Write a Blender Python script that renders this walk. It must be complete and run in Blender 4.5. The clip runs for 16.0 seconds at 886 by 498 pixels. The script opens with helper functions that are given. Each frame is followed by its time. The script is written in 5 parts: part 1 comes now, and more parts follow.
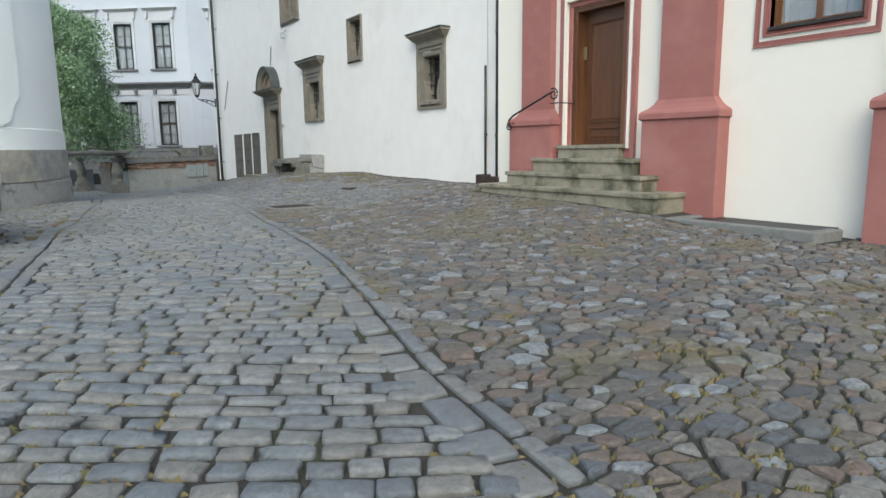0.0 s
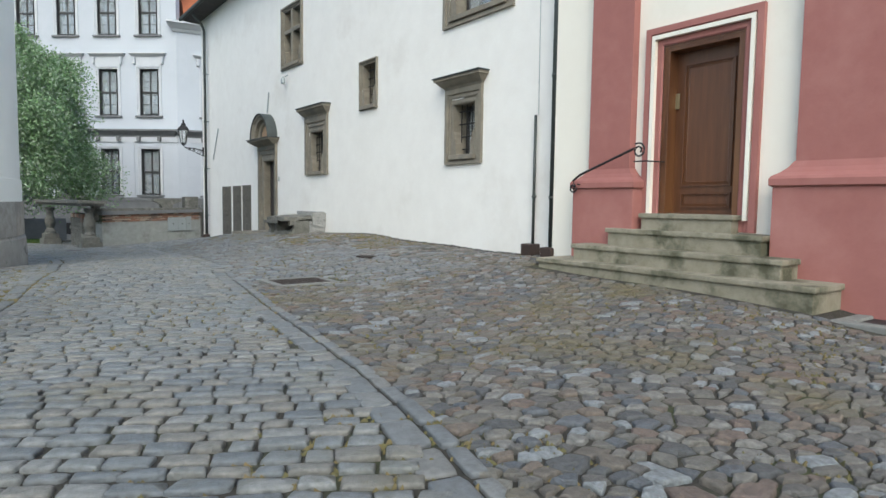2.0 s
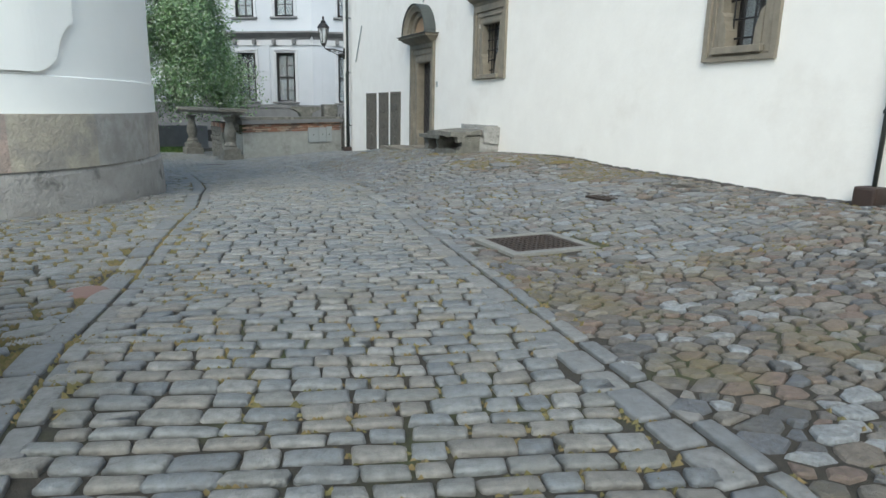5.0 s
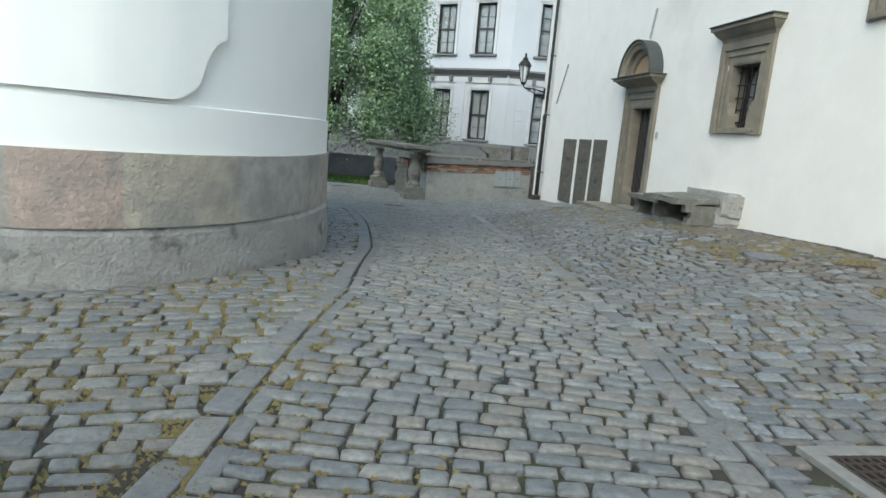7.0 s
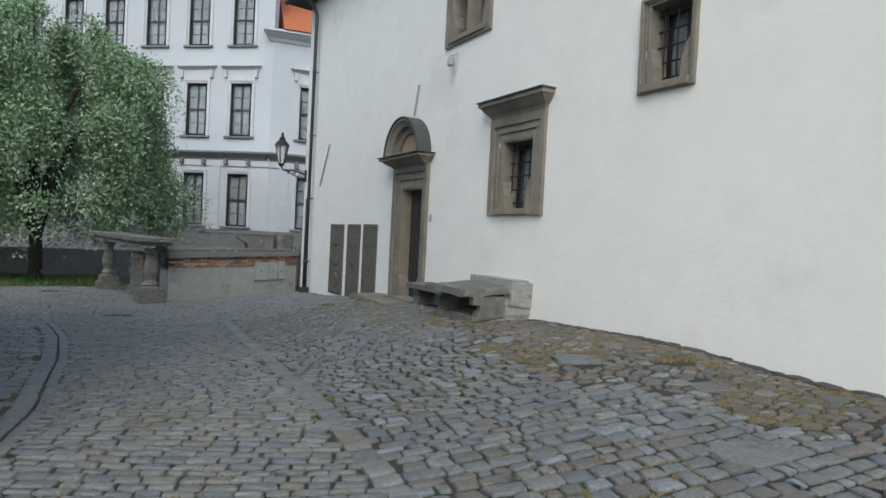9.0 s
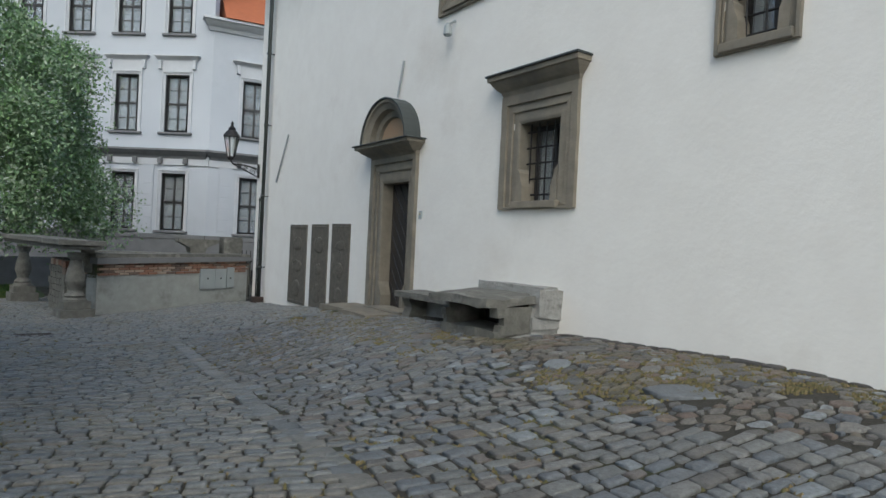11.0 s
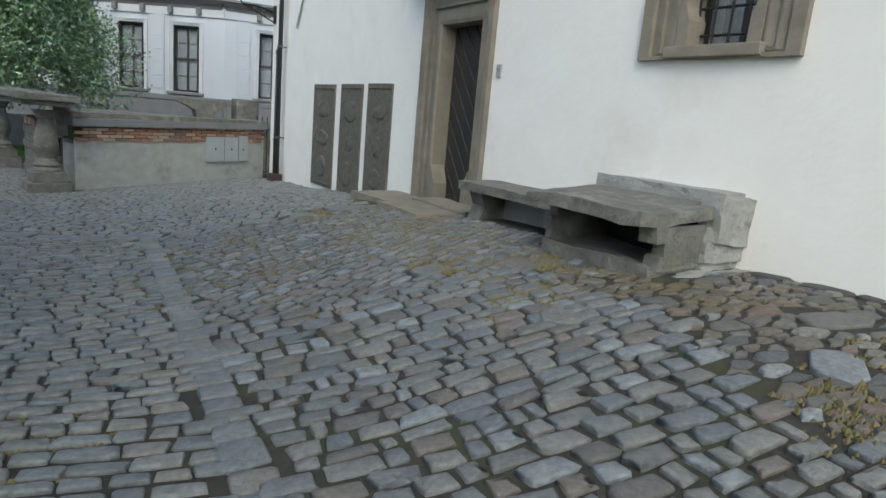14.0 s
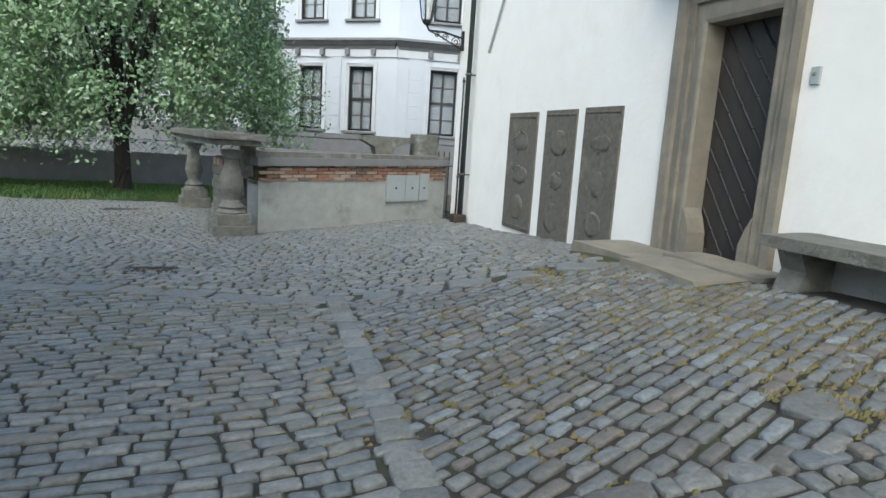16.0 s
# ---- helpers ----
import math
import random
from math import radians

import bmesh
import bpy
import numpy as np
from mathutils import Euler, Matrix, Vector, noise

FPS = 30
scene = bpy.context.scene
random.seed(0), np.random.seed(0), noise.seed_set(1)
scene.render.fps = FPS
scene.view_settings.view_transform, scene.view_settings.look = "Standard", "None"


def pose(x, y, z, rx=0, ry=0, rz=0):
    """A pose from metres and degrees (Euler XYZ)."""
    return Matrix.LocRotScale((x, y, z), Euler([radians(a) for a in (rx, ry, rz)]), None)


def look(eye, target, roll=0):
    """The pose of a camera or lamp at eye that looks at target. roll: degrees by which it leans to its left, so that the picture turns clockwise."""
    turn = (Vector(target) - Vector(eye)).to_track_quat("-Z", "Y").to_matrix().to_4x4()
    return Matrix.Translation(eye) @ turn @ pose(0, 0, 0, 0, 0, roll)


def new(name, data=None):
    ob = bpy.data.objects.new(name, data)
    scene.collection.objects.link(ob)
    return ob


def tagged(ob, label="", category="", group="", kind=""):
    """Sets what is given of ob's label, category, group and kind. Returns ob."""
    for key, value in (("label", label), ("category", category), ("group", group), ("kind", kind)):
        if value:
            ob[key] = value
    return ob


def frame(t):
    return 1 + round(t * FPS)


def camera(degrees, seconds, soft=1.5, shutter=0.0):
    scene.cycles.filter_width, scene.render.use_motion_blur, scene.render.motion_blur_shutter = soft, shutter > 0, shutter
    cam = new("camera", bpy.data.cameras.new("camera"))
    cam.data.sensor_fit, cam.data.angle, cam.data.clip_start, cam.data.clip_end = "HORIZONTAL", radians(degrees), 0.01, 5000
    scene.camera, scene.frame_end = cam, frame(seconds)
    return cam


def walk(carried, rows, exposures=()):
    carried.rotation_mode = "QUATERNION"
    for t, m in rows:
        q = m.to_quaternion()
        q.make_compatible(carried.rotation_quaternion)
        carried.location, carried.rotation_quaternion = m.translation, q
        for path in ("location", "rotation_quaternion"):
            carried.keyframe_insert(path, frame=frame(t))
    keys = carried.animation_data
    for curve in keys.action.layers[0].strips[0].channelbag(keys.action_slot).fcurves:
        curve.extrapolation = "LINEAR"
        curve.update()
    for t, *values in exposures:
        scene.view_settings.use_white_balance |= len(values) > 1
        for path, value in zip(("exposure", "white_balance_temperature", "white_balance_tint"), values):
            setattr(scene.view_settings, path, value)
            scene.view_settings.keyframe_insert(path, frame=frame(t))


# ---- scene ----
cam = camera(70.6, 16.0)
METRES, EYE, TILT, LEAN, TURN = 18.0, 0.95, 0.0, 0.0, -35.0
PATH = [
    (0, (0.07, -0.03, 1.044), (1.182, 1.601, 0.723), -0.6),
    (0.5, (0.197, 0.54, 1.059), (1.278, 2.194, 0.751), 0.7),
    (1, (0.34, 1.132, 1.12), (1.259, 2.877, 0.784), 0.1),
    (1.5, (0.452, 1.752, 1.182), (1.513, 3.429, 0.931), 0.6),
    (2, (0.594, 2.412, 1.167), (1.767, 4.025, 1.018), 0.8),
    (2.5, (0.666, 3.002, 1.197), (1.576, 4.773, 1.007), -0.5),
    (3, (0.553, 3.587, 1.317), (1.589, 5.289, 1.142), -0.9),
    (5.5, (1.104, 6.533, 1.216), (1.797, 8.347, 0.737), 1.9),
    (6, (1.245, 7.18, 1.223), (1.687, 9.074, 0.758), 2.3),
    (6.5, (1.268, 7.826, 1.261), (1.398, 9.762, 0.775), 2.1),
    (7, (1.345, 8.417, 1.4), (1.672, 10.358, 1.047), 5.0),
    (7.5, (1.593, 8.977, 1.366), (2.101, 10.899, 1.149), -1.0),
    (8, (1.806, 9.538, 1.363), (2.77, 11.278, 1.152), -0.3),
    (8.5, (1.978, 9.983, 1.424), (3.218, 11.538, 1.209), 1.6),
    (9, (2.12, 10.445, 1.495), (3.106, 12.185, 1.451), 2.9),
    (11.5, (2.301, 12.957, 1.28), (3.474, 14.577, 1.256), 2.8),
    (12, (2.491, 13.441, 1.241), (3.675, 15.046, 1.092), 2.8),
    (12.5, (2.756, 13.904, 1.226), (4.143, 15.329, 1.007), 5.1),
    (13, (3.042, 14.37, 1.235), (4.285, 15.907, 0.929), 3.9),
    (13.5, (3.258, 14.837, 1.216), (4.456, 16.4, 0.866), 4.6),
    (14, (3.455, 15.324, 1.223), (4.532, 16.959, 0.816), 5.1),
    (14.5, (3.567, 15.846, 1.215), (4.349, 17.641, 0.81), 0.2),
    (15, (3.474, 16.359, 1.186), (4.179, 18.196, 0.832), 3.2),
    (15.5, (3.476, 16.908, 1.088), (4.005, 18.803, 0.73), 0.5),
    (16, (3.524, 17.381, 1.109), (4.173, 19.243, 0.772), 3.6),
]
EXPOSURES = [(0, 0.8, 5950, 1), (3, 0.85, 5950, 1), (7, 0.95, 5950, -3), (8, 0.9, 5950, -1), (9, 0.5, 5950, 2), (11.5, 0.32, 5950, 2), (12.5, 0.42, 5950, 0), (13.5, 0.55, 5950, 0), (14.5, 1.0, 5950, 0), (16, 1.25, 5950, 0)]
walk(cam, [(t, look(eye, target, roll)) for t, eye, target, roll in PATH], EXPOSURES)


# ---- light ----
SUN_EL, SUN_ROT = radians(45), radians(214)
world = bpy.data.worlds.new("sky")
scene.world = world
world.use_nodes = True
wn = world.node_tree.nodes
sky = wn.new("ShaderNodeTexSky")
sky.sky_type, sky.sun_disc, sky.sun_elevation, sky.sun_rotation = "NISHITA", False, SUN_EL, SUN_ROT
sky.air_density, sky.dust_density, sky.ozone_density = 1.0, 3.0, 0.6
world.node_tree.links.new(sky.outputs[0], wn["Background"].inputs[0])
wn["Background"].inputs[1].default_value = 0.15
sun = new("sun", bpy.data.lights.new("sun", "SUN"))
sun.data.energy, sun.data.angle, sun.data.color = 0.7, radians(60), (1.0, 0.97, 0.93)
sun.matrix_world = look((-12, -14, 26), (4, 10, 0))


# ---- ground shape ----
def lerp(v, pts):
    return np.interp(v, [p[0] for p in pts], [p[1] for p in pts])


CENTRE = [(-30, -0.5), (-5, -0.32), (0, -0.12), (3, 0.02), (5, 0.07), (8, 0.03), (10.5, 0.0), (13, 0.03), (15, -0.03), (17, -0.15), (19, -0.27),
          (21, -0.38), (24, -0.5), (28, -0.66), (33, -0.82), (40, -1.1), (60, -2.3), (400, -3)]
FOOT = [(-30, -0.5), (-5, -0.35), (0, -0.18), (3, -0.02), (4.6, 0.06), (5.2, 0.18), (7, 0.25), (9.3, 0.28), (12, 0.29), (14, 0.31), (16, 0.36), (18, 0.28),
        (20, 0.2), (22, 0.1), (23, 0.03), (25, -0.17), (27, -0.35), (28.5, -0.46), (31, -0.6), (40, -1.1), (60, -2.3), (400, -3)]
EDGE_R = [(-6, 0.2), (2.4, 1.6), (4, 2.0), (6, 2.5), (8.2, 2.85), (9.8, 3.1), (12.3, 3.55), (14.8, 3.85), (17, 4.08), (20, 4.3), (23.4, 4.5)]
EDGE_L = [(-6, -1.9), (3, -0.45), (7.6, 0.26), (9.3, 0.48), (11.9, 1.0), (13.7, 1.4), (16.7, 1.74), (19.5, 1.8), (22, 1.72), (24.3, 1.42), (26, 1.3)]
# the slab row that crosses the street, as y over x
CROSS = [(-12, 25.2), (-3, 25.1), (0, 24.75), (2, 24.05), (4, 23.2), (6.7, 22.4), (8, 22.2)]
# how the sett rows turn along the street, in degrees
ROW_TURN = [(-6, -28), (5, -31), (8, -18), (11, -12), (13.5, -23), (15.5, -28), (17, -22), (18.5, -8), (20, 6), (25, 12)]


def ground_z(x, y):
    k = np.clip((np.asarray(x, float) - 3.6) / 4.0, 0, 1)
    k = k * k * (3 - 2 * k)
    c, f = lerp(y, CENTRE), lerp(y, FOOT)
    return c + (f - c) * k + 0.012 * np.sin(1.7 * np.asarray(x) + 0.9 * np.asarray(y)) + 0.01 * np.sin(2.3 * np.asarray(y) - x)


# ---- materials ----
def mat(name, base, rough=0.8, metal=0.0, spots=None, scale=6.0, amount=0.5, bump=0.2, fine=60.0, bump_dist=0.01, second=None, second_scale=0.8, second_lo=0.5, second_hi=0.7, per_piece=None, streak=1.0, spec=0.5):
    """A procedural surface: base colour, a fine mottling towards spots, larger stains of second, relief, and colour per piece."""
    m = bpy.data.materials.new(name)
    m.use_nodes = True
    t = m.node_tree
    n, l = t.nodes, t.links
    b = n["Principled BSDF"]
    b.inputs["Roughness"].default_value, b.inputs["Metallic"].default_value = rough, metal
    b.inputs["Specular IOR Level"].default_value = spec
    co = n.new("ShaderNodeTexCoord")
    mp = n.new("ShaderNodeMapping")
    mp.inputs["Scale"].default_value = (1, 1, streak)
    geo = n.new("ShaderNodeNewGeometry")
    l.new(geo.outputs["Position"], mp.inputs[0])

    def noise_of(s, d=6):
        t_ = n.new("ShaderNodeTexNoise")
        t_.inputs["Scale"].default_value, t_.inputs["Detail"].default_value, t_.inputs["Roughness"].default_value = s, d, 0.62
        l.new(mp.outputs[0], t_.inputs["Vector"])
        return t_.outputs[0]

    def ramp(src, lo, hi):
        r = n.new("ShaderNodeMapRange")
        r.inputs[1].default_value, r.inputs[2].default_value = lo, hi
        l.new(src, r.inputs[0])
        return r.outputs[0]

    def mix(f, a, c, blend="MIX"):
        x = n.new("ShaderNodeMix")
        x.data_type, x.blend_type = "RGBA", blend
        for s, v in ((x.inputs[0], f), (x.inputs[6], a), (x.inputs[7], c)):
            if isinstance(v, (int, float)):
                s.default_value = v
            elif isinstance(v, tuple):
                s.default_value = (*v, 1)
            else:
                l.new(v, s)
        return x.outputs[2]

    col = base
    if per_piece:
        oi = n.new("ShaderNodeObjectInfo")
        add = n.new("ShaderNodeMath")
        add.operation = "ADD"
        l.new(oi.outputs["Random"], add.inputs[0])
        l.new(geo.outputs["Random Per Island"], add.inputs[1])
        fr = n.new("ShaderNodeMath")
        fr.operation = "FRACT"
        l.new(add.outputs[0], fr.inputs[0])
        cr = n.new("ShaderNodeValToRGB")
        cr.color_ramp.interpolation = "CONSTANT"
        el = cr.color_ramp.elements
        el[0].position, el[0].color = 0, (*per_piece[0], 1)
        for i, c in enumerate(per_piece[1:], 1):
            e = el[1] if i == 1 else el.new(i / len(per_piece))
            e.position, e.color = i / len(per_piece), (*c, 1)
        l.new(fr.outputs[0], cr.inputs[0])
        col = cr.outputs[0]
    if spots:
        f = ramp(noise_of(scale), 0.5 - 0.25, 0.5 + 0.25)
        k = n.new("ShaderNodeMath")
        k.operation = "MULTIPLY"
        k.inputs[1].default_value = amount
        l.new(f, k.inputs[0])
        col = mix(k.outputs[0], col, spots)
    if second:
        col = mix(ramp(noise_of(second_scale, 8), second_lo, second_hi), col, second)
    if isinstance(col, tuple):
        b.inputs["Base Color"].default_value = (*col, 1)
    else:
        l.new(col, b.inputs["Base Color"])
    if bump:
        bp = n.new("ShaderNodeBump")
        bp.inputs["Strength"].default_value, bp.inputs["Distance"].default_value = bump, bump_dist
        l.new(noise_of(fine, 9), bp.inputs["Height"])
        l.new(bp.outputs[0], b.inputs["Normal"])
        rr = n.new("ShaderNodeMapRange")
        rr.inputs[3].default_value, rr.inputs[4].default_value = max(0, rough - 0.12), min(1, rough + 0.1)
        l.new(noise_of(scale * 1.7), rr.inputs[0])
        l.new(rr.outputs[0], b.inputs["Roughness"])
    return m


SET_COLOURS = [(0.185, 0.196, 0.198), (0.23, 0.242, 0.24), (0.205, 0.208, 0.196), (0.16, 0.175, 0.186), (0.26, 0.262, 0.25), (0.21, 0.2, 0.178), (0.195, 0.21, 0.217), (0.24, 0.23, 0.205)]
RUBBLE_COLOURS = [(0.28, 0.3, 0.31), (0.152, 0.144, 0.132), (0.200, 0.188, 0.164), (0.176, 0.132, 0.108), (0.120, 0.132, 0.148), (0.160, 0.140, 0.116), (0.240, 0.232, 0.212), (0.136, 0.128, 0.120), (0.168, 0.160, 0.140), (0.096, 0.100, 0.104), (0.192, 0.152, 0.120)]
FLAG_COLOURS = [(0.25, 0.275, 0.29), (0.15, 0.145, 0.135), (0.175, 0.185, 0.185), (0.21, 0.215, 0.205), (0.15, 0.168, 0.185), (0.185, 0.165, 0.148), (0.225, 0.225, 0.215), (0.165, 0.17, 0.165), (0.195, 0.205, 0.21), (0.17, 0.185, 0.2)]
M_SOIL = mat("soil_joint", (0.034, 0.031, 0.024), 0.95, spots=(0.07, 0.062, 0.046), scale=22, amount=0.8, second=(0.06, 0.07, 0.025), second_scale=1.6, second_lo=0.52, second_hi=0.66, bump=1.0, fine=120, bump_dist=0.02)
M_SET = mat("granite_sett", (0.2, 0.2, 0.2), 0.48, spots=(0.065, 0.064, 0.056), scale=26, amount=0.75, per_piece=SET_COLOURS, bump=0.8, fine=55, bump_dist=0.014, second=(0.12, 0.105, 0.06), second_scale=0.9, second_lo=0.56, second_hi=0.76)
M_RUBBLE = mat("cobble", (0.2, 0.2, 0.2), 0.64, spots=(0.05, 0.045, 0.036), scale=32, amount=0.72, per_piece=RUBBLE_COLOURS, bump=1.0, fine=40, bump_dist=0.02, second=(0.12, 0.1, 0.05), second_scale=0.8, second_lo=0.52, second_hi=0.7)
M_FLAG = mat("flagstone", (0.2, 0.2, 0.2), 0.6, spots=(0.055, 0.05, 0.042), scale=30, amount=0.7, per_piece=FLAG_COLOURS, bump=0.9, fine=36, bump_dist=0.018, second=(0.12, 0.1, 0.055), second_scale=0.7, second_lo=0.6, second_hi=0.78)
M_PLASTER = mat("white_plaster", (0.8, 0.775, 0.725), 0.92, spots=(0.73, 0.7, 0.65), scale=2.2, amount=0.8, second=(0.64, 0.6, 0.54), second_scale=0.5, second_lo=0.56, second_hi=0.8, bump=0.2, fine=11, bump_dist=0.025)
M_CREAM = mat("cream_plaster", (0.8, 0.755, 0.655), 0.9, spots=(0.76, 0.71, 0.61), scale=4, amount=0.5, second=(0.72, 0.66, 0.55), second_scale=0.5, second_lo=0.58, second_hi=0.8, bump=0.16, fine=30)
M_COOL = mat("pale_plaster", (0.82, 0.84, 0.815), 0.9, spots=(0.77, 0.79, 0.765), scale=3, amount=0.5, second=(0.73, 0.745, 0.72), second_scale=0.4, second_lo=0.58, second_hi=0.8, bump=0.15, fine=22)
M_PINK = mat("pink_plaster", (0.33, 0.135, 0.115), 0.88, spots=(0.26, 0.1, 0.085), scale=5, amount=0.6, second=(0.38, 0.175, 0.15), second_scale=0.8, second_lo=0.5, second_hi=0.75, bump=0.2, fine=30)
M_SAND = mat("sandstone", (0.25, 0.222, 0.172), 0.88, spots=(0.14, 0.122, 0.094), scale=5, amount=0.75, second=(0.14, 0.13, 0.11), second_scale=1.1, second_lo=0.5, second_hi=0.72, bump=0.5, fine=26, bump_dist=0.012)
M_STEP = mat("step_stone", (0.31, 0.28, 0.215), 0.85, spots=(0.17, 0.155, 0.1), scale=6, amount=0.85, second=(0.085, 0.083, 0.05), second_scale=2.0, second_lo=0.5, second_hi=0.64, bump=0.7, fine=26, bump_dist=0.02)
M_GREY = mat("grey_stone", (0.19, 0.185, 0.16), 0.9, spots=(0.085, 0.082, 0.07), scale=8, amount=0.85, second=(0.27, 0.26, 0.23), second_scale=2.4, second_lo=0.56, second_hi=0.7, bump=1.0, fine=22, bump_dist=0.03)
M_SLAB = mat("tomb_stone", (0.145, 0.13, 0.105), 0.85, spots=(0.05, 0.045, 0.037), scale=14, amount=0.7, second=(0.2, 0.18, 0.145), second_scale=2.2, second_lo=0.55, second_hi=0.75, bump=0.7, fine=16, bump_dist=0.02)
M_PLINTH = mat("plinth_stone", (0.4, 0.38, 0.33), 0.9, spots=(0.22, 0.205, 0.175), scale=7, amount=0.8, per_piece=[(0.45, 0.42, 0.34), (0.4, 0.4, 0.385), (0.48, 0.43, 0.33), (0.42, 0.4, 0.36), (0.46, 0.36, 0.31)], second=(0.24, 0.235, 0.22), second_scale=1.7, second_lo=0.52, second_hi=0.68, bump=0.9, fine=22, bump_dist=0.025)
M_RENDER = mat("grey_render", (0.36, 0.37, 0.35), 0.92, spots=(0.25, 0.255, 0.235), scale=5, amount=0.8, second=(0.17, 0.168, 0.15), second_scale=1.4, second_lo=0.56, second_hi=0.74, bump=0.6, fine=20)
M_PLINTH_LOW = mat("plinth_render", (0.36, 0.355, 0.335), 0.92, spots=(0.22, 0.215, 0.2), scale=4, amount=0.85, second=(0.13, 0.128, 0.12), second_scale=2.6, second_lo=0.56, second_hi=0.66, bump=1.0, fine=18, bump_dist=0.03)
M_BRICK = mat("old_brick", (0.3, 0.16, 0.1), 0.9, spots=(0.2, 0.13, 0.09), scale=8, amount=0.5, per_piece=[(0.3, 0.15, 0.1), (0.36, 0.25, 0.18), (0.24, 0.13, 0.09), (0.4, 0.32, 0.25), (0.16, 0.12, 0.1)], bump=0.5, fine=30)
M_OAK = mat("brown_door_wood", (0.125, 0.05, 0.019), 0.42, spots=(0.06, 0.022, 0.009), scale=14, amount=0.8, second=(0.17, 0.078, 0.03), second_scale=2.5, second_lo=0.45, second_hi=0.65, bump=0.15, fine=40, streak=0.08)
M_DARKWOOD = mat("dark_wood", (0.035, 0.029, 0.024), 0.6, spots=(0.02, 0.017, 0.015), scale=10, amount=0.8, second=(0.055, 0.045, 0.035), second_scale=2.0, bump=0.25, fine=30, streak=0.3)
M_IRON = mat("black_iron", (0.02, 0.02, 0.021), 0.55, 0.4, spots=(0.035, 0.03, 0.026), scale=30, amount=0.5, bump=0.15, fine=80)
M_PIPE = mat("painted_pipe", (0.042, 0.05, 0.046), 0.5, 0.2, spots=(0.06, 0.062, 0.055), scale=8, amount=0.5, bump=0.1, fine=50)
M_RUSTPIPE = mat("brown_pipe_shoe", (0.055, 0.035, 0.028), 0.6, 0.2, spots=(0.035, 0.025, 0.02), scale=10, amount=0.6, bump=0.2)
M_LEAD = mat("lead_sheet", (0.075, 0.085, 0.082), 0.6, 0.3, spots=(0.05, 0.055, 0.055), scale=5, amount=0.6, bump=0.2, fine=20)
M_FACADE = mat("palace_plaster", (0.475, 0.495, 0.525), 0.9, spots=(0.41, 0.43, 0.46), scale=1.2, amount=0.7, second=(0.52, 0.54, 0.565), second_scale=0.15, second_lo=0.45, second_hi=0.7, bump=0.1, fine=8)
M_TRIM = mat("palace_trim", (0.54, 0.55, 0.565), 0.9, spots=(0.45, 0.46, 0.475), scale=2, amount=0.7, bump=0.1, fine=10)
M_BAND = mat("weathered_band", (0.2, 0.2, 0.2), 0.9, spots=(0.12, 0.12, 0.12), scale=2, amount=0.7, bump=0.2, fine=10)
M_FRAME = mat("dark_window_frame", (0.03, 0.028, 0.027), 0.5, spots=(0.045, 0.04, 0.037), scale=8, amount=0.5, bump=0.05)
M_TILE = mat("roof_tile", (0.42, 0.13, 0.05), 0.85, spots=(0.3, 0.09, 0.04), scale=3, amount=0.6, bump=0.4, fine=8, bump_dist=0.05)
M_BARK = mat("bark", (0.045, 0.036, 0.028), 0.95, spots=(0.025, 0.02, 0.016), scale=9, amount=0.8, bump=1.0, fine=14, bump_dist=0.05, streak=0.35)
M_GRASS = mat("grass_blades", (0.065, 0.13, 0.025), 0.8, spots=(0.04, 0.085, 0.02), scale=3, amount=0.6, second=(0.12, 0.15, 0.03), second_scale=0.8, bump=0, per_piece=[(0.05, 0.11, 0.02), (0.08, 0.15, 0.03), (0.06, 0.12, 0.03)])
M_MOSS = mat("moss", (0.09, 0.1, 0.028), 0.95, spots=(0.12, 0.1, 0.045), scale=5, amount=0.7, bump=0.3, fine=60, per_piece=[(0.1, 0.095, 0.035), (0.15, 0.12, 0.05), (0.12, 0.11, 0.04), (0.18, 0.135, 0.06)])
M_LEAF = mat("leaf", (0.1, 0.17, 0.06), 0.6, bump=0, per_piece=[(0.15, 0.24, 0.11), (0.19, 0.28, 0.145), (0.13, 0.22, 0.09), (0.23, 0.31, 0.18), (0.16, 0.26, 0.12), (0.3, 0.36, 0.25), (0.19, 0.27, 0.14), (0.14, 0.24, 0.08)])
# near black in place of real shade: rooms, niche, cellar openings, drain pit
M_PAINTED_SHADE = mat("painted_shade", (0.012, 0.012, 0.013), 0.9, bump=0)
M_CURTAIN = mat("net_curtain", (0.42, 0.45, 0.48), 0.9, spots=(0.3, 0.32, 0.35), scale=6, amount=0.8, bump=0.2, fine=12, streak=0.1)
M_STEEL = mat("grey_steel_box", (0.34, 0.37, 0.37), 0.5, 0.1, spots=(0.28, 0.3, 0.3), scale=5, amount=0.6, bump=0.05)
M_GRATE = mat("rusty_grate", (0.05, 0.042, 0.037), 0.7, 0.5, spots=(0.075, 0.052, 0.038), scale=9, amount=0.6, bump=0.3)
M_CONCRETE = mat("grate_surround", (0.21, 0.21, 0.195), 0.85, spots=(0.13, 0.128, 0.115), scale=14, amount=0.8, bump=0.3, fine=40)
M_PAINT = mat("silver_car_paint", (0.5, 0.53, 0.57), 0.28, 0.75, bump=0)
M_REDLAMP = mat("red_lamp_plastic", (0.5, 0.012, 0.015), 0.15, bump=0)
M_CLEARLAMP = mat("clear_lamp_plastic", (0.7, 0.7, 0.7), 0.12, bump=0)
M_BLACKPLASTIC = mat("black_plastic", (0.018, 0.018, 0.019), 0.55, bump=0)
M_RUBBER = mat("tyre_rubber", (0.02, 0.02, 0.02), 0.85, bump=0.2)
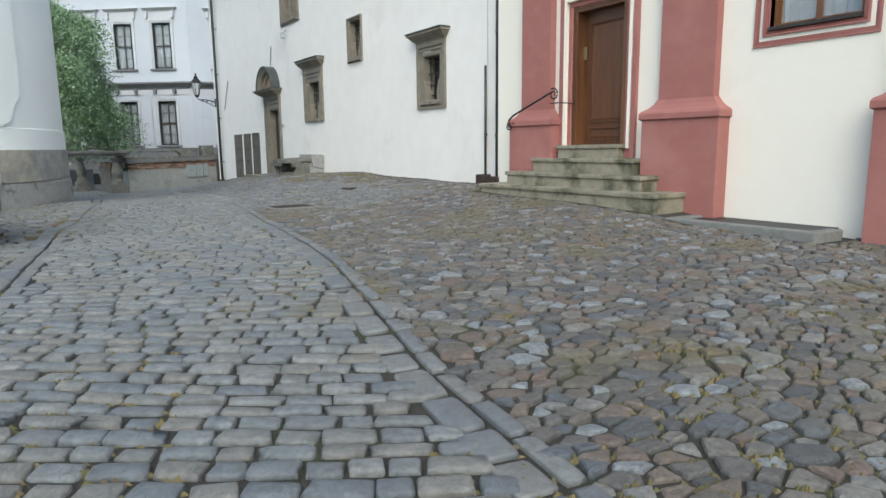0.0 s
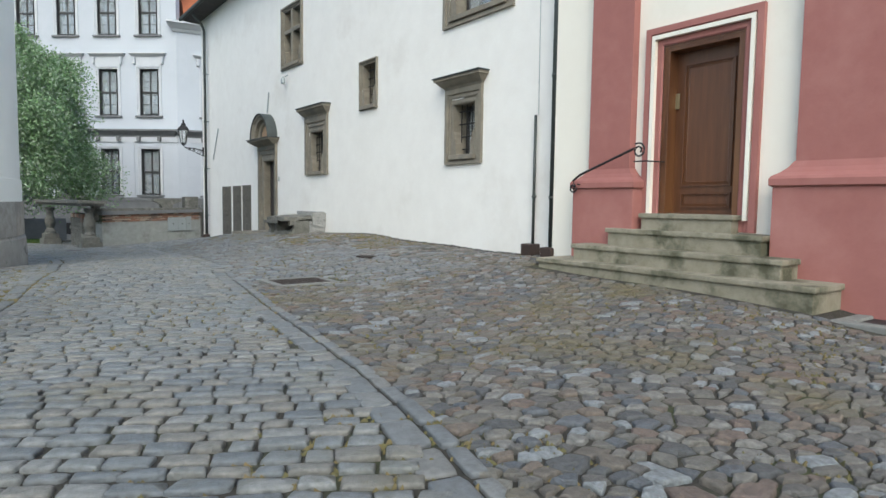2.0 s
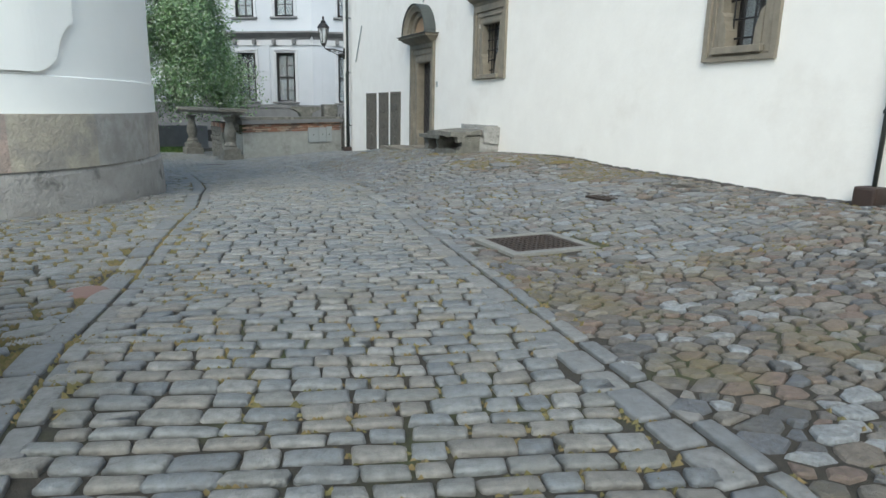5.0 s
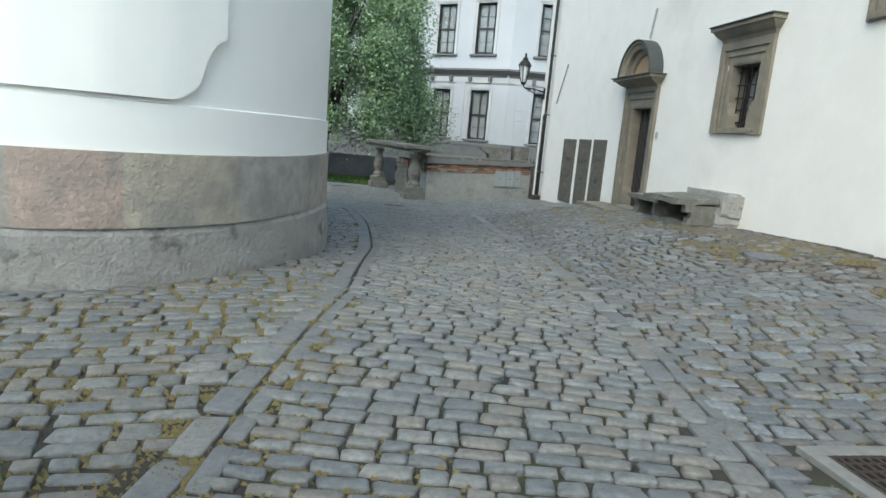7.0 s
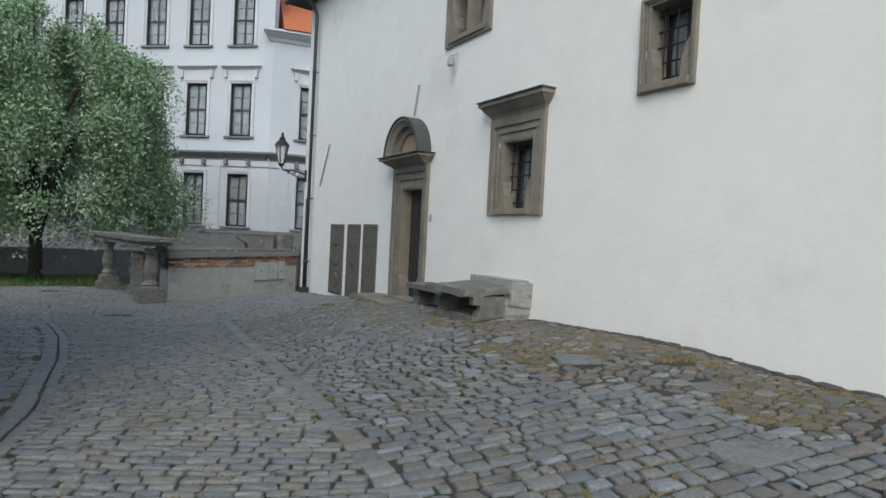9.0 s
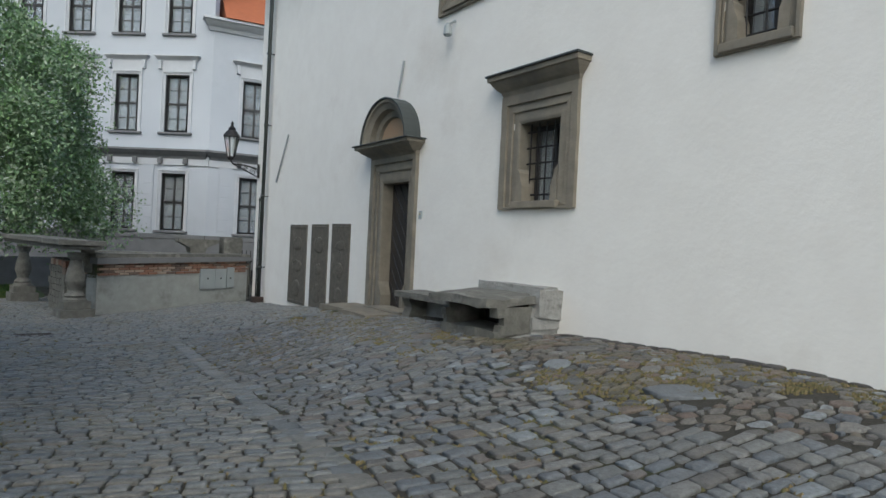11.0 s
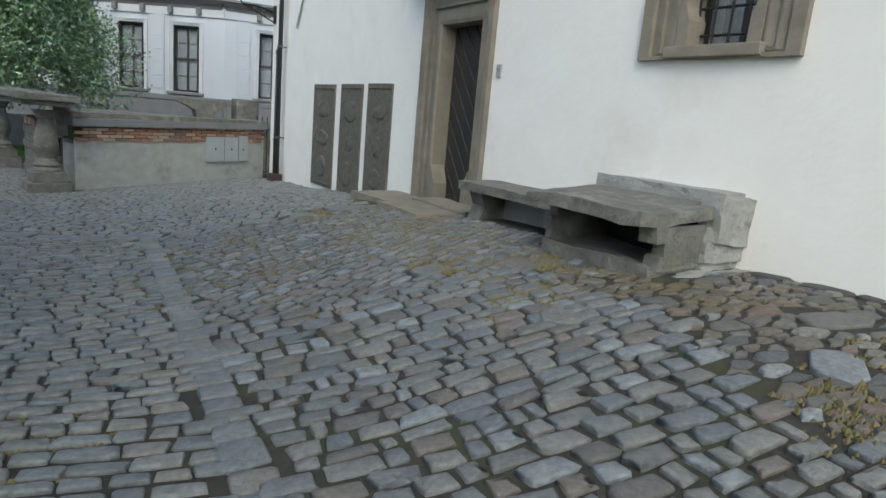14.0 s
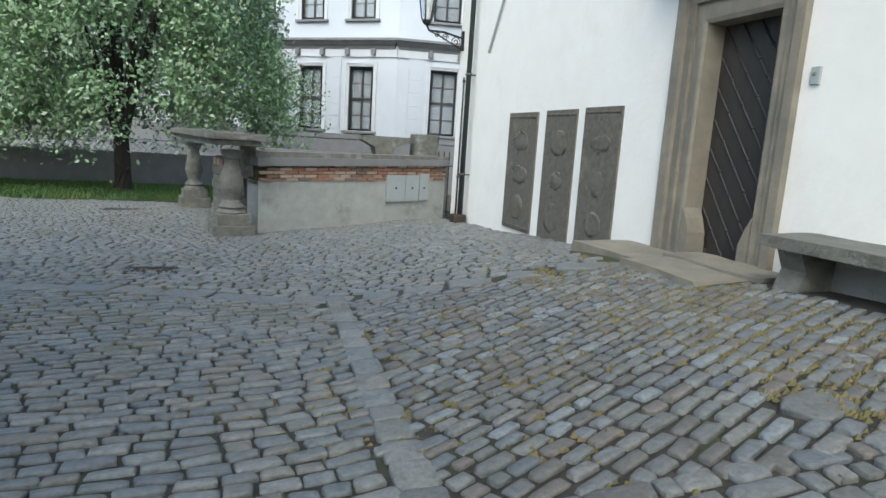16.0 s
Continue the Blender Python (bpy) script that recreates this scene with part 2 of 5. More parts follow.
M_BRASS = mat("brass_plate", (0.4, 0.34, 0.2), 0.4, 0.8, bump=0)


def glassy(name, tint, rough=0.03):
    m = bpy.data.materials.new(name)
    m.use_nodes = True
    b = m.node_tree.nodes["Principled BSDF"]
    b.inputs["Base Color"].default_value = (*tint, 1)
    b.inputs["Roughness"].default_value = rough
    b.inputs["Transmission Weight"].default_value = 0.75
    b.inputs["IOR"].default_value = 1.5
    return m


M_GLASS = glassy("window_glass", (0.75, 0.8, 0.82))
M_LAMPGLASS = glassy("lantern_glass", (0.9, 0.92, 0.9), 0.1)
M_CARGLASS = glassy("car_glass", (0.25, 0.3, 0.3))


# ---- mesh helpers ----
def mesh_of(bm, name, material, smooth=False):
    me = bpy.data.meshes.new(name)
    bmesh.ops.recalc_face_normals(bm, faces=bm.faces)
    bm.to_mesh(me)
    bm.free()
    me.materials.append(material)
    if smooth:
        me.polygons.foreach_set("use_smooth", [True] * len(me.polygons))
    return me


def part(name, bm, material, parent=None, label="", smooth=False):
    ob = new(name, mesh_of(bm, name, material, smooth))
    if parent is not None:
        ob.parent = parent
    if label:
        ob["label"] = label
    return ob


def thing(name, x=0, y=0, z=0, label="", category="", group="", kind="", rz=0):
    ob = new(name)
    ob.empty_display_size = 0.1
    ob.matrix_basis = pose(x, y, z, 0, 0, rz)
    return tagged(ob, label, category, group, kind)


def add_box(bm, x0, x1, y0, y1, z0, z1, bevel=0.0, rough=0.0, m=None, cuts=0):
    vs = bmesh.ops.create_cube(bm, size=1)["verts"]
    es = list({e for v in vs for e in v.link_edges})
    before = {v for v in bm.verts} - set(vs)
    for v in vs:
        v.co = Vector(((x0 + x1) / 2 + v.co.x * (x1 - x0), (y0 + y1) / 2 + v.co.y * (y1 - y0), (z0 + z1) / 2 + v.co.z * (z1 - z0)))
    if cuts:
        bmesh.ops.subdivide_edges(bm, edges=es, cuts=cuts, use_grid_fill=True)
        vs = [v for v in bm.verts if v not in before]
    elif bevel:
        bmesh.ops.bevel(bm, geom=es, offset=bevel, segments=2, affect="EDGES", profile=0.6)
        vs = [v for v in bm.verts if v not in before]
    if rough:
        for v in vs:
            v.co += rough * noise.noise_vector(v.co * 3.1) + 0.5 * rough * noise.noise_vector(v.co * 9.7)
    if m is not None:
        for v in vs:
            v.co = m @ v.co
    return vs


def box(x0, x1, y0, y1, z0, z1, bevel=0.0, rough=0.0, m=None, cuts=0):
    bm = bmesh.new()
    add_box(bm, x0, x1, y0, y1, z0, z1, bevel, rough, m, cuts)
    return bm


def extrude_outline(pts, lo, hi, axis):
    """A prism over an outline of pairs in the two other axes, from lo to hi along axis (0 x, 1 y, 2 z)."""
    bm = bmesh.new()

    def place(p, h):
        return [(h, p[0], p[1]), (p[0], h, p[1]), (p[0], p[1], h)][axis]

    a = [bm.verts.new(place(p, lo)) for p in pts]
    b = [bm.verts.new(place(p, hi)) for p in pts]
    bm.faces.new(a)
    bm.faces.new(b)
    for i in range(len(pts)):
        j = (i + 1) % len(pts)
        bm.faces.new((a[i], a[j], b[j], b[i]))
    return bm


def lathe(profile, steps=16, cx=0, cy=0):
    bm = bmesh.new()
    rings = [[bm.verts.new((cx + r * math.cos(2 * math.pi * k / steps), cy + r * math.sin(2 * math.pi * k / steps), z)) for k in range(steps)] for r, z in profile]
    for a, b in zip(rings, rings[1:]):
        for k in range(steps):
            bm.faces.new((a[k], a[(k + 1) % steps], b[(k + 1) % steps], b[k]))
    bm.faces.new(rings[0])
    bm.faces.new(rings[-1])
    return bm


def add_tube(bm, pts, r, sides=8):
    pts = [Vector(p) for p in pts]
    rs = r if isinstance(r, (list, tuple)) else [r] * len(pts)
    rings = []
    for i, p in enumerate(pts):
        d = (pts[min(i + 1, len(pts) - 1)] - pts[max(i - 1, 0)]).normalized()
        q = d.to_track_quat("Z", "Y")
        rings.append([bm.verts.new(p + q @ Vector((rs[i] * math.cos(2 * math.pi * k / sides), rs[i] * math.sin(2 * math.pi * k / sides), 0))) for k in range(sides)])
    for a, b in zip(rings, rings[1:]):
        for k in range(sides):
            bm.faces.new((a[k], a[(k + 1) % sides], b[(k + 1) % sides], b[k]))
    bm.faces.new(rings[0])
    bm.faces.new(rings[-1])


def tube(pts, r, sides=8):
    bm = bmesh.new()
    add_tube(bm, pts, r, sides)
    return bm


def holed_wall(a0, a1, z0, z1, front, back, holes, axis="y"):
    """A thick wall along y (front and back are x) with openings (lo, hi, bottom, top)."""
    bm = bmesh.new()
    ys = sorted({a0, a1, *(v for h in holes for v in h[:2])})
    zs = sorted({z0, z1, *(v for h in holes for v in h[2:])})
    solid = lambda y, z: a0 < y < a1 and z0 < z < z1 and not any(h[0] < y < h[1] and h[2] < z < h[3] for h in holes)
    cache = {}

    def v(x, y, z):
        if (x, y, z) not in cache:
            cache[(x, y, z)] = bm.verts.new((x, y, z))
        return cache[(x, y, z)]

    for i in range(len(ys) - 1):
        for j in range(len(zs) - 1):
            y, Y, z, Z = ys[i], ys[i + 1], zs[j], zs[j + 1]
            my, mz = (y + Y) / 2, (z + Z) / 2
            if not solid(my, mz):
                continue
            for x in (front, back):
                bm.faces.new((v(x, y, z), v(x, Y, z), v(x, Y, Z), v(x, y, Z)))
            for dy, dz, e in ((ys[i - 1] if i else a0 - 1, None, (y, z, y, Z)), (Y + 1e-4, None, (Y, z, Y, Z))):
                t_ = y - 1e-4 if e[0] == y else Y + 1e-4
                if not solid(t_, mz):
                    bm.faces.new((v(front, e[0], e[1]), v(back, e[0], e[1]), v(back, e[2], e[3]), v(front, e[2], e[3])))
            for zz in (z, Z):
                t_ = zz - 1e-4 if zz == z else zz + 1e-4
                if not solid(my, t_):
                    bm.faces.new((v(front, y, zz), v(back, y, zz), v(back, Y, zz), v(front, Y, zz)))
    return bm


def surround(y0, y1, z0, z1, iy0, iy1, iz0, iz1, x_wall, proud, back, bottom=True, rough=0.0):
    """A moulded stone frame on a wall facing -x: three stepped fasciae between the outer and the inner edge."""
    bm = bmesh.new()
    steps = [(0.0, proud, 0.0), (0.3, proud, 0.3), (0.33, proud * 0.35, 0.36), (0.55, proud * 0.55, 0.58), (0.6, proud * 0.05, 0.63), (0.86, proud * 0.25, 0.9), (1.0, 0.0, 1.0)]
    rings = []

    def ring(k, x):
        a, b, c, d = y0 + (iy0 - y0) * k, y1 + (iy1 - y1) * k, z0 + (iz0 - z0) * k, z1 + (iz1 - z1) * k
        if not bottom:
            c = z0
        return [bm.verts.new((x, *p)) for p in ((a, c), (b, c), (b, d), (a, d))]

    rings.append(ring(0, x_wall + 0.05))
    for k, p, k2 in steps:
        rings.append(ring(k, x_wall - p))
        rings.append(ring(min(1, k2 + 0.02), x_wall - p))
    rings.append(ring(1, back))
    for a, b in zip(rings, rings[1:]):
        for i in range(4):
            if not bottom and i == 0:
                continue
            j = (i + 1) % 4
            bm.faces.new((a[i], a[j], b[j], b[i]))
    bmesh.ops.remove_doubles(bm, verts=bm.verts, dist=0.0005)
    if rough:
        bmesh.ops.subdivide_edges(bm, edges=[e for e in bm.edges if e.calc_length() > 0.3], cuts=6)
        for q in bm.verts:
            q.co += rough * noise.noise_vector(q.co * 4)
    return bm


def cornice(y0, y1, z0, z1, x_wall, reach):
    """A moulded stone hood along y on a wall facing -x, with returned ends."""
    bm = bmesh.new()
    rings = []
    for k, r in ((0, 0.12), (0.15, 0.2), (0.3, 0.3), (0.42, 0.5), (0.6, 0.72), (0.75, 0.85), (0.78, 1.0), (1.0, 1.0)):
        d = reach * r
        e = reach * r * 0.7
        z = z0 + (z1 - z0) * k
        rings.append([bm.verts.new(p) for p in ((x_wall + 0.03, y0 - e, z), (x_wall - d, y0 - e, z), (x_wall - d, y1 + e, z), (x_wall + 0.03, y1 + e, z))])
    for a, b in zip(rings, rings[1:]):
        for i in range(4):
            bm.faces.new((a[i], a[(i + 1) % 4], b[(i + 1) % 4], b[i]))
    bm.faces.new(rings[0])
    bm.faces.new(rings[-1])
    return bm


# ---- ground ----
def build_ground():
    def axis(lo, hi, fine_lo, fine_hi, step):
        return sorted({*np.arange(fine_lo, fine_hi + 1e-6, step).round(3).tolist(), *[fine_lo - (fine_lo - lo) * k**2 for k in (0.15, 0.4, 0.7, 1)], *[fine_hi + (hi - fine_hi) * k**2 for k in (0.1, 0.2, 0.4, 0.7, 1)]})

    xs, ys = axis(-400, 400, -8, 8.4, 0.4), axis(-400, 600, -6, 62, 0.4)
    X, Y = np.meshgrid(xs, ys)
    Z = ground_z(X, Y) + 0.008
    verts = np.stack([X, Y, Z], -1).reshape(-1, 3).tolist()
    w = len(xs)
    faces = [(j * w + i, j * w + i + 1, (j + 1) * w + i + 1, (j + 1) * w + i) for j in range(len(ys) - 1) for i in range(w - 1)]
    me = bpy.data.meshes.new("ground")
    me.from_pydata(verts, [], faces)
    me.materials.append(M_SOIL)
    me.polygons.foreach_set("use_smooth", [True] * len(faces))
    return tagged(new("ground", me), "earth and moss filled joints under old cobble paving", "ground", kind="structure")


ground = build_ground()

# ---- long white house ----
WX = 8.0
HOLES = [(21.7, 22.8, -0.3, 2.5), (18.12, 19.03, 1.9, 3.12), (11.57, 12.38, 2.0, 3.12), (15.32, 16.0, 3.4, 4.44), (19.62, 20.93, 5.12, 6.83), (10.77, 12.43, 4.64, 6.28)]
part("wall_east", holed_wall(9.34, 29.9, -1.6, 8.5, WX, WX + 0.7, HOLES), M_PLASTER)
tagged(bpy.data.objects["wall_east"], "old uneven whitewashed plaster wall of a long house", "wall", kind="structure")
part("wall_north", box(WX + 0.7, 18, 29.2, 29.9, -1.6, 8.5), M_PLASTER)
tagged(bpy.data.objects["wall_north"], "white plastered end wall of the long house", "wall", kind="structure")
# added panel whose near-black colour stands for the shade inside the rooms
part("wall_inner", box(10.2, 10.3, 2, 29, -1.6, 8.4), M_PAINTED_SHADE)
tagged(bpy.data.objects["wall_inner"], "near-black panel standing in for unlit rooms behind the windows", "wall", kind="structure")
roof = thing("roof", label="dark eaves and tiled roof over the white house", category="roof", kind="structure")
part("eaves_board", extrude_outline([(7.35, 8.55), (7.35, 8.68), (8.9, 9.1), (8.9, 8.5), (8.0, 8.5)], 9.0, 30.4, 1), M_DARKWOOD, roof)
part("gutter", tube([(7.3, 9.0, 8.62), (7.3, 30.35, 8.56)], 0.075), M_LEAD, roof)
part("tiles", extrude_outline([(7.3, 8.69), (13, 12.4), (18.5, 8.7), (18.5, 8.5), (8.5, 8.5)], 9.0, 30.45, 1), M_TILE, roof)


def grille(thing_ob, y0, y1, z0, z1, x, nv, nh):
    for i in range(nv):
        y = y0 + (y1 - y0) * (i + 0.5) / nv
        part("bar", tube([(x, y, z0 - 0.03), (x, y, z1 + 0.03)], 0.011, 6), M_IRON, thing_ob)
    for i in range(nh):
        z = z0 + (z1 - z0) * (i + 0.5) / nh
        part("crossbar", tube([(x + 0.012, y0 - 0.02, z), (x + 0.012, y1 + 0.02, z)], 0.013, 6), M_IRON, thing_ob)


def stone_window(index, outer, inner, hood, nv, nh, label):
    y0, y1, z0, z1 = outer
    a, b, c, d = inner
    w = thing(f"window_{index}", label=label, category="window", kind="structure")
    part("stone_frame", surround(y0, y1, z0, z1, a, b, c, d, WX, 0.055, WX + 0.32, rough=0.008), M_SAND, w)
    # splayed foot stones at both sides of the opening
    for s, e in ((a, 1), (b, -1)):
        pts = [(s - e * 0.004, c), (s + e * 0.11, c), (s + e * 0.1, c + 0.22), (s + e * 0.055, c + 0.34), (s + e * 0.05, c + 0.4), (s - e * 0.004, c + 0.46)]
        part("foot_stone", extrude_outline(pts, WX - 0.02, WX + 0.2, 0), M_SAND, w)
    part("sill", box(WX - 0.09, WX + 0.3, a - 0.06, b + 0.06, c - 0.09, c + 0.004, 0.012, 0.006), M_SAND, w)
    if hood:
        part("hood", cornice(y0 + 0.03, y1 - 0.03, z1 - 0.02, z1 + hood, WX, 0.24), M_SAND, w)
        part("hood_flashing", box(WX - 0.27, WX + 0.02, y0 - 0.16, y1 + 0.16, z1 + hood, z1 + hood + 0.025, 0.006), M_LEAD, w)
    part("casement", surround(a, b, c, d, a + 0.05, b - 0.05, c + 0.05, d - 0.05, WX + 0.34, 0.03, WX + 0.38), M_FRAME, w)
    part("mullion", box(WX + 0.32, WX + 0.36, (a + b) / 2 - 0.02, (a + b) / 2 + 0.02, c, d), M_FRAME, w)
    part("pane", box(WX + 0.35, WX + 0.358, a + 0.02, b - 0.02, c + 0.02, d - 0.02), M_GLASS, w)
    if nv:
        grille(w, a, b, c, d, WX + 0.14, nv, nh)
    return w


stone_window(1, (17.86, 19.3, 1.87, 3.45), (18.2, 18.95, 1.97, 3.05), 0.27, 5, 5, "weathered sandstone window with moulded hood and iron grille")
stone_window(2, (11.4, 12.53, 1.9, 3.34), (11.65, 12.3, 2.08, 3.05), 0.21, 4, 4, "weathered sandstone window with moulded hood and iron grille")
stone_window(3, (15.25, 16.08, 3.34, 4.5), (15.36, 15.96, 3.44, 4.4), 0, 3, 5, "small plain stone window with iron grille")
stone_window(4, (19.5, 21.05, 5.06, 6.9), (19.7, 20.85, 5.2, 6.75), 0, 0, 0, "upper stone window with a stone cross mullion")
w4 = bpy.data.objects["window_4"]
part("stone_mullion", box(WX - 0.02, WX + 0.22, 20.2, 20.35, 5.2, 6.75, 0.02), M_SAND, w4)
part("stone_transom", box(WX - 0.015, WX + 0.2, 19.7, 20.85, 6.1, 6.22, 0.02), M_SAND, w4)
stone_window(5, (10.6, 12.65, 4.54, 6.4), (10.85, 12.35, 4.72, 6.2), 0, 0, 0, "upper wide stone window set in white wall")

# studded door with its stone portal
portal = thing("door_1", label="dark studded plank door in weathered sandstone portal with round hood", category="door", kind="structure")
part("portal_frame", surround(21.5, 23.1, -0.1, 2.95, 21.8, 22.7, 0, 2.42, WX, 0.07, WX + 0.35, bottom=False, rough=0.006), M_SAND, portal)
for s, e in ((21.8, 1), (22.7, -1)):
    part("jamb_foot", extrude_outline([(s - e * 0.004, 0), (s + e * 0.12, 0), (s + e * 0.11, 0.35), (s + e * 0.05, 0.5), (s - e * 0.004, 0.6)], WX - 0.02, WX + 0.2, 0), M_SAND, portal)
part("hood", cornice(21.6, 23.0, 2.84, 3.1, WX, 0.36), M_SAND, portal)
leaf = part("door_leaf", box(WX + 0.22, WX + 0.3, 21.8, 22.7, 0.05, 2.43), M_DARKWOOD, portal)
for k in range(-5, 10):
    z = 0.05 + k * 0.3
    bm = bmesh.new()
    p, q = Vector((WX + 0.212, 21.82, z)), Vector((WX + 0.212, 22.68, z + 0.86 * 1.35))
    t0, t1 = 0.0, 1.0
    if z < 0.07:
        t0 = (0.07 - z) / (q.z - p.z)
    if q.z > 2.4:
        t1 = (2.4 - z) / (q.z - p.z)
    if t1 - t0 > 0.05:
        a, b = p.lerp(q, t0), p.lerp(q, t1)
        add_tube(bm, [a, b], 0.012, 4)
        part("batten", bm, M_IRON, leaf)
        for s in range(1, 5):
            c = a.lerp(b, s / 5)
            part("stud", lathe([(0.02, -0.006), (0.02, 0.0), (0.012, 0.01), (0.004, 0.014)], 8), M_IRON, leaf).matrix_basis = Matrix.Translation(c) @ Matrix.Rotation(-math.pi / 2, 4, "Y")
bm = bmesh.new()
rings = []
for x, r in ((WX + 0.02, 0.78), (WX - 0.3, 0.78), (WX - 0.3, 0.73), (WX - 0.26, 0.7), (WX - 0.22, 0.62), (WX - 0.12, 0.6), (WX - 0.1, 0.5), (WX - 0.03, 0.48)):
    rings.append([bm.verts.new((x, 22.3 + r * math.cos(math.pi * k / 20), 3.1 + r * math.sin(math.pi * k / 20))) for k in range(21)])
for a, b in zip(rings, rings[1:]):
    for k in range(20):
        bm.faces.new((a[k], a[k + 1], b[k + 1], b[k]))
arch = part("arch", bm, M_SAND, portal)
part("tympanum", extrude_outline([(22.3 + 0.5 * math.cos(math.pi * k / 16), 3.1 + 0.5 * math.sin(math.pi * k / 16)) for k in range(17)], WX - 0.04, WX + 0.03, 0), mat("faded_fresco", (0.36, 0.22, 0.13), 0.9, spots=(0.3, 0.24, 0.16), scale=7, amount=0.8), arch)
bm = bmesh.new()
ra = [[bm.verts.new((x, 22.3 + r * math.cos(math.pi * k / 20), 3.1 + r * math.sin(math.pi * k / 20))) for k in range(21)] for x, r in ((WX + 0.01, 0.785), (WX + 0.01, 0.81), (WX - 0.33, 0.81), (WX - 0.33, 0.785))]
for i in range(4):
    a, b = ra[i], ra[(i + 1) % 4]
    for k in range(20):
        bm.faces.new((a[k], a[k + 1], b[k + 1], b[k]))
part("arch_flashing", bm, M_LEAD, portal)
part("hood_flashing", box(WX - 0.4, WX + 0.01, 21.3, 23.3, 3.1, 3.12, 0.006), M_LEAD, portal)
part("threshold", box(7.86, WX + 0.4, 21.6, 22.95, -0.2, 0.06, 0.02, 0.01), M_SAND, portal)

bell = thing("doorbell", WX - 0.012, 21.36, 1.82, "small grey metal doorbell plate on white wall", "doorbell")
part("plate", box(-0.012, 0.012, -0.045, 0.045, -0.07, 0.07, 0.006), M_STEEL, bell)
part("button", lathe([(0.016, 0), (0.014, 0.012), (0.006, 0.016)], 10), M_BRASS, bell).matrix_basis = Matrix.Translation((-0.012, 0, 0.015)) @ Matrix.Rotation(-math.pi / 2, 4, "Y")

# tombstones set on the wall
def tombstone(y0, y1, z0, z1, label, seed):
    t = thing("tombstone", WX - 0.06, (y0 + y1) / 2, z0, label, "tombstone", "tombstones set into the wall")
    h, w = z1 - z0, (y1 - y0) / 2
    part("slab", box(0.03, 0.09, -w, w, 0, h, 0.006, 0.006), M_SLAB, t)
    rng = random.Random(seed)
    for k in range(3):
        s = h * (0.2 + 0.28 * k)
        a = w * (0.45 + 0.2 * rng.random())
        c = 0.12 + 0.1 * rng.random()
        bm = bmesh.new()
        bmesh.ops.create_uvsphere(bm, u_segments=14, v_segments=8, radius=1)
        for v in bm.verts:
            v.co = Vector((0.034 + v.co.x * 0.02, v.co.y * a, s + v.co.z * c)) + 0.03 * noise.noise_vector(v.co * 2 + Vector((seed, k, 0)))
        part("relief", bm, M_SLAB, t, smooth=True)
    for z_ in (0.05, h - 0.08):
        part("rim", box(0.018, 0.045, -w + 0.03, w - 0.03, z_, z_ + 0.03, 0.008), M_SLAB, t)


tombstone(26.15, 27.16, -0.24, 1.65, "worn dark stone tombstone with carved relief, the widest", 1)
tombstone(25.0, 25.86, -0.28, 1.66, "worn dark stone tombstone with carved figure relief", 2)
tombstone(23.95, 24.78, -0.2, 1.67, "worn dark stone tombstone with pale chipped foot", 3)

# pipes on the wall
def downpipe(x, y, z0, z1, r, material, shoe, label, top_bend=False):
    d = thing("downpipe", x, y, z0, label, "drainpipe")
    pts = [(0, 0, 0.1), (0, 0, z1 - z0)]
    if top_bend:
        pts += [(-0.1, 0, z1 - z0 + 0.25), (-0.45, 0, z1 - z0 + 0.6)]
    part("pipe", tube(pts, r, 12), material, d, smooth=True)
    z = 0.9
    while z < z1 - z0:
        part("collar", lathe([(r + 0.008, z), (r + 0.016, z + 0.02), (r + 0.008, z + 0.05)], 12), material, d)
        part("wall_clip", box(0, WX - x + 0.02, -0.012, 0.012, z + 0.01, z + 0.035), material, d)
        z += 1.9
    if shoe:
        part("shoe", box(-0.17, 0.1, -0.12, 0.12, -0.12, 0.14, 0.03), M_RUSTPIPE, d)
    return d


downpipe(7.86, 28.95, -0.42, 7.9, 0.055, M_PIPE, True, "dark painted round drainpipe with cast shoe", True)
downpipe(7.95, 29.45, -0.5, 2.4, 0.018, M_PIPE, False, "thin dark conduit pipe on white wall")
downpipe(7.84, 9.42, 0.34, 8.5, 0.07, M_PIPE, True, "thick dark painted drainpipe at the house corner")
downpipe(7.95, 9.98, 0.36, 2.62, 0.024, M_PIPE, True, "thin dark iron pipe on white wall")
cable = thing("wall_cable", 7.985, 9.95, 2.62, "thin grey cable running up the white wall", "cable")
part("cable_run", tube([(0, 0, 0), (0, 0.02, 2.4), (0, 0.03, 5.8)], 0.006, 5), M_STEEL, cable)
for y, z, dy, dz in ((22.28, 3.96, -0.18, 0.62), (28.3, 2.75, -0.75, 1.15)):
    s = thing("wall_strut", WX - 0.01, y, z, "thin grey metal strap on white wall", "metal strap")
    part("strap", tube([(-0.02, 0, 0), (-0.03, dy, dz)], 0.022, 6), M_STEEL, s)
spot = thing("wall_spotlight", WX - 0.02, 20.6, 4.78, "small white spotlight on the white wall", "spotlight")
part("arm", tube([(0, 0, 0.12), (-0.1, 0, 0.05)], 0.02), M_STEEL, spot)
part("head", lathe([(0.03, 0.05), (0.06, 0.0), (0.07, -0.13), (0.05, -0.15)], 12, -0.14, 0), M_STEEL, spot)

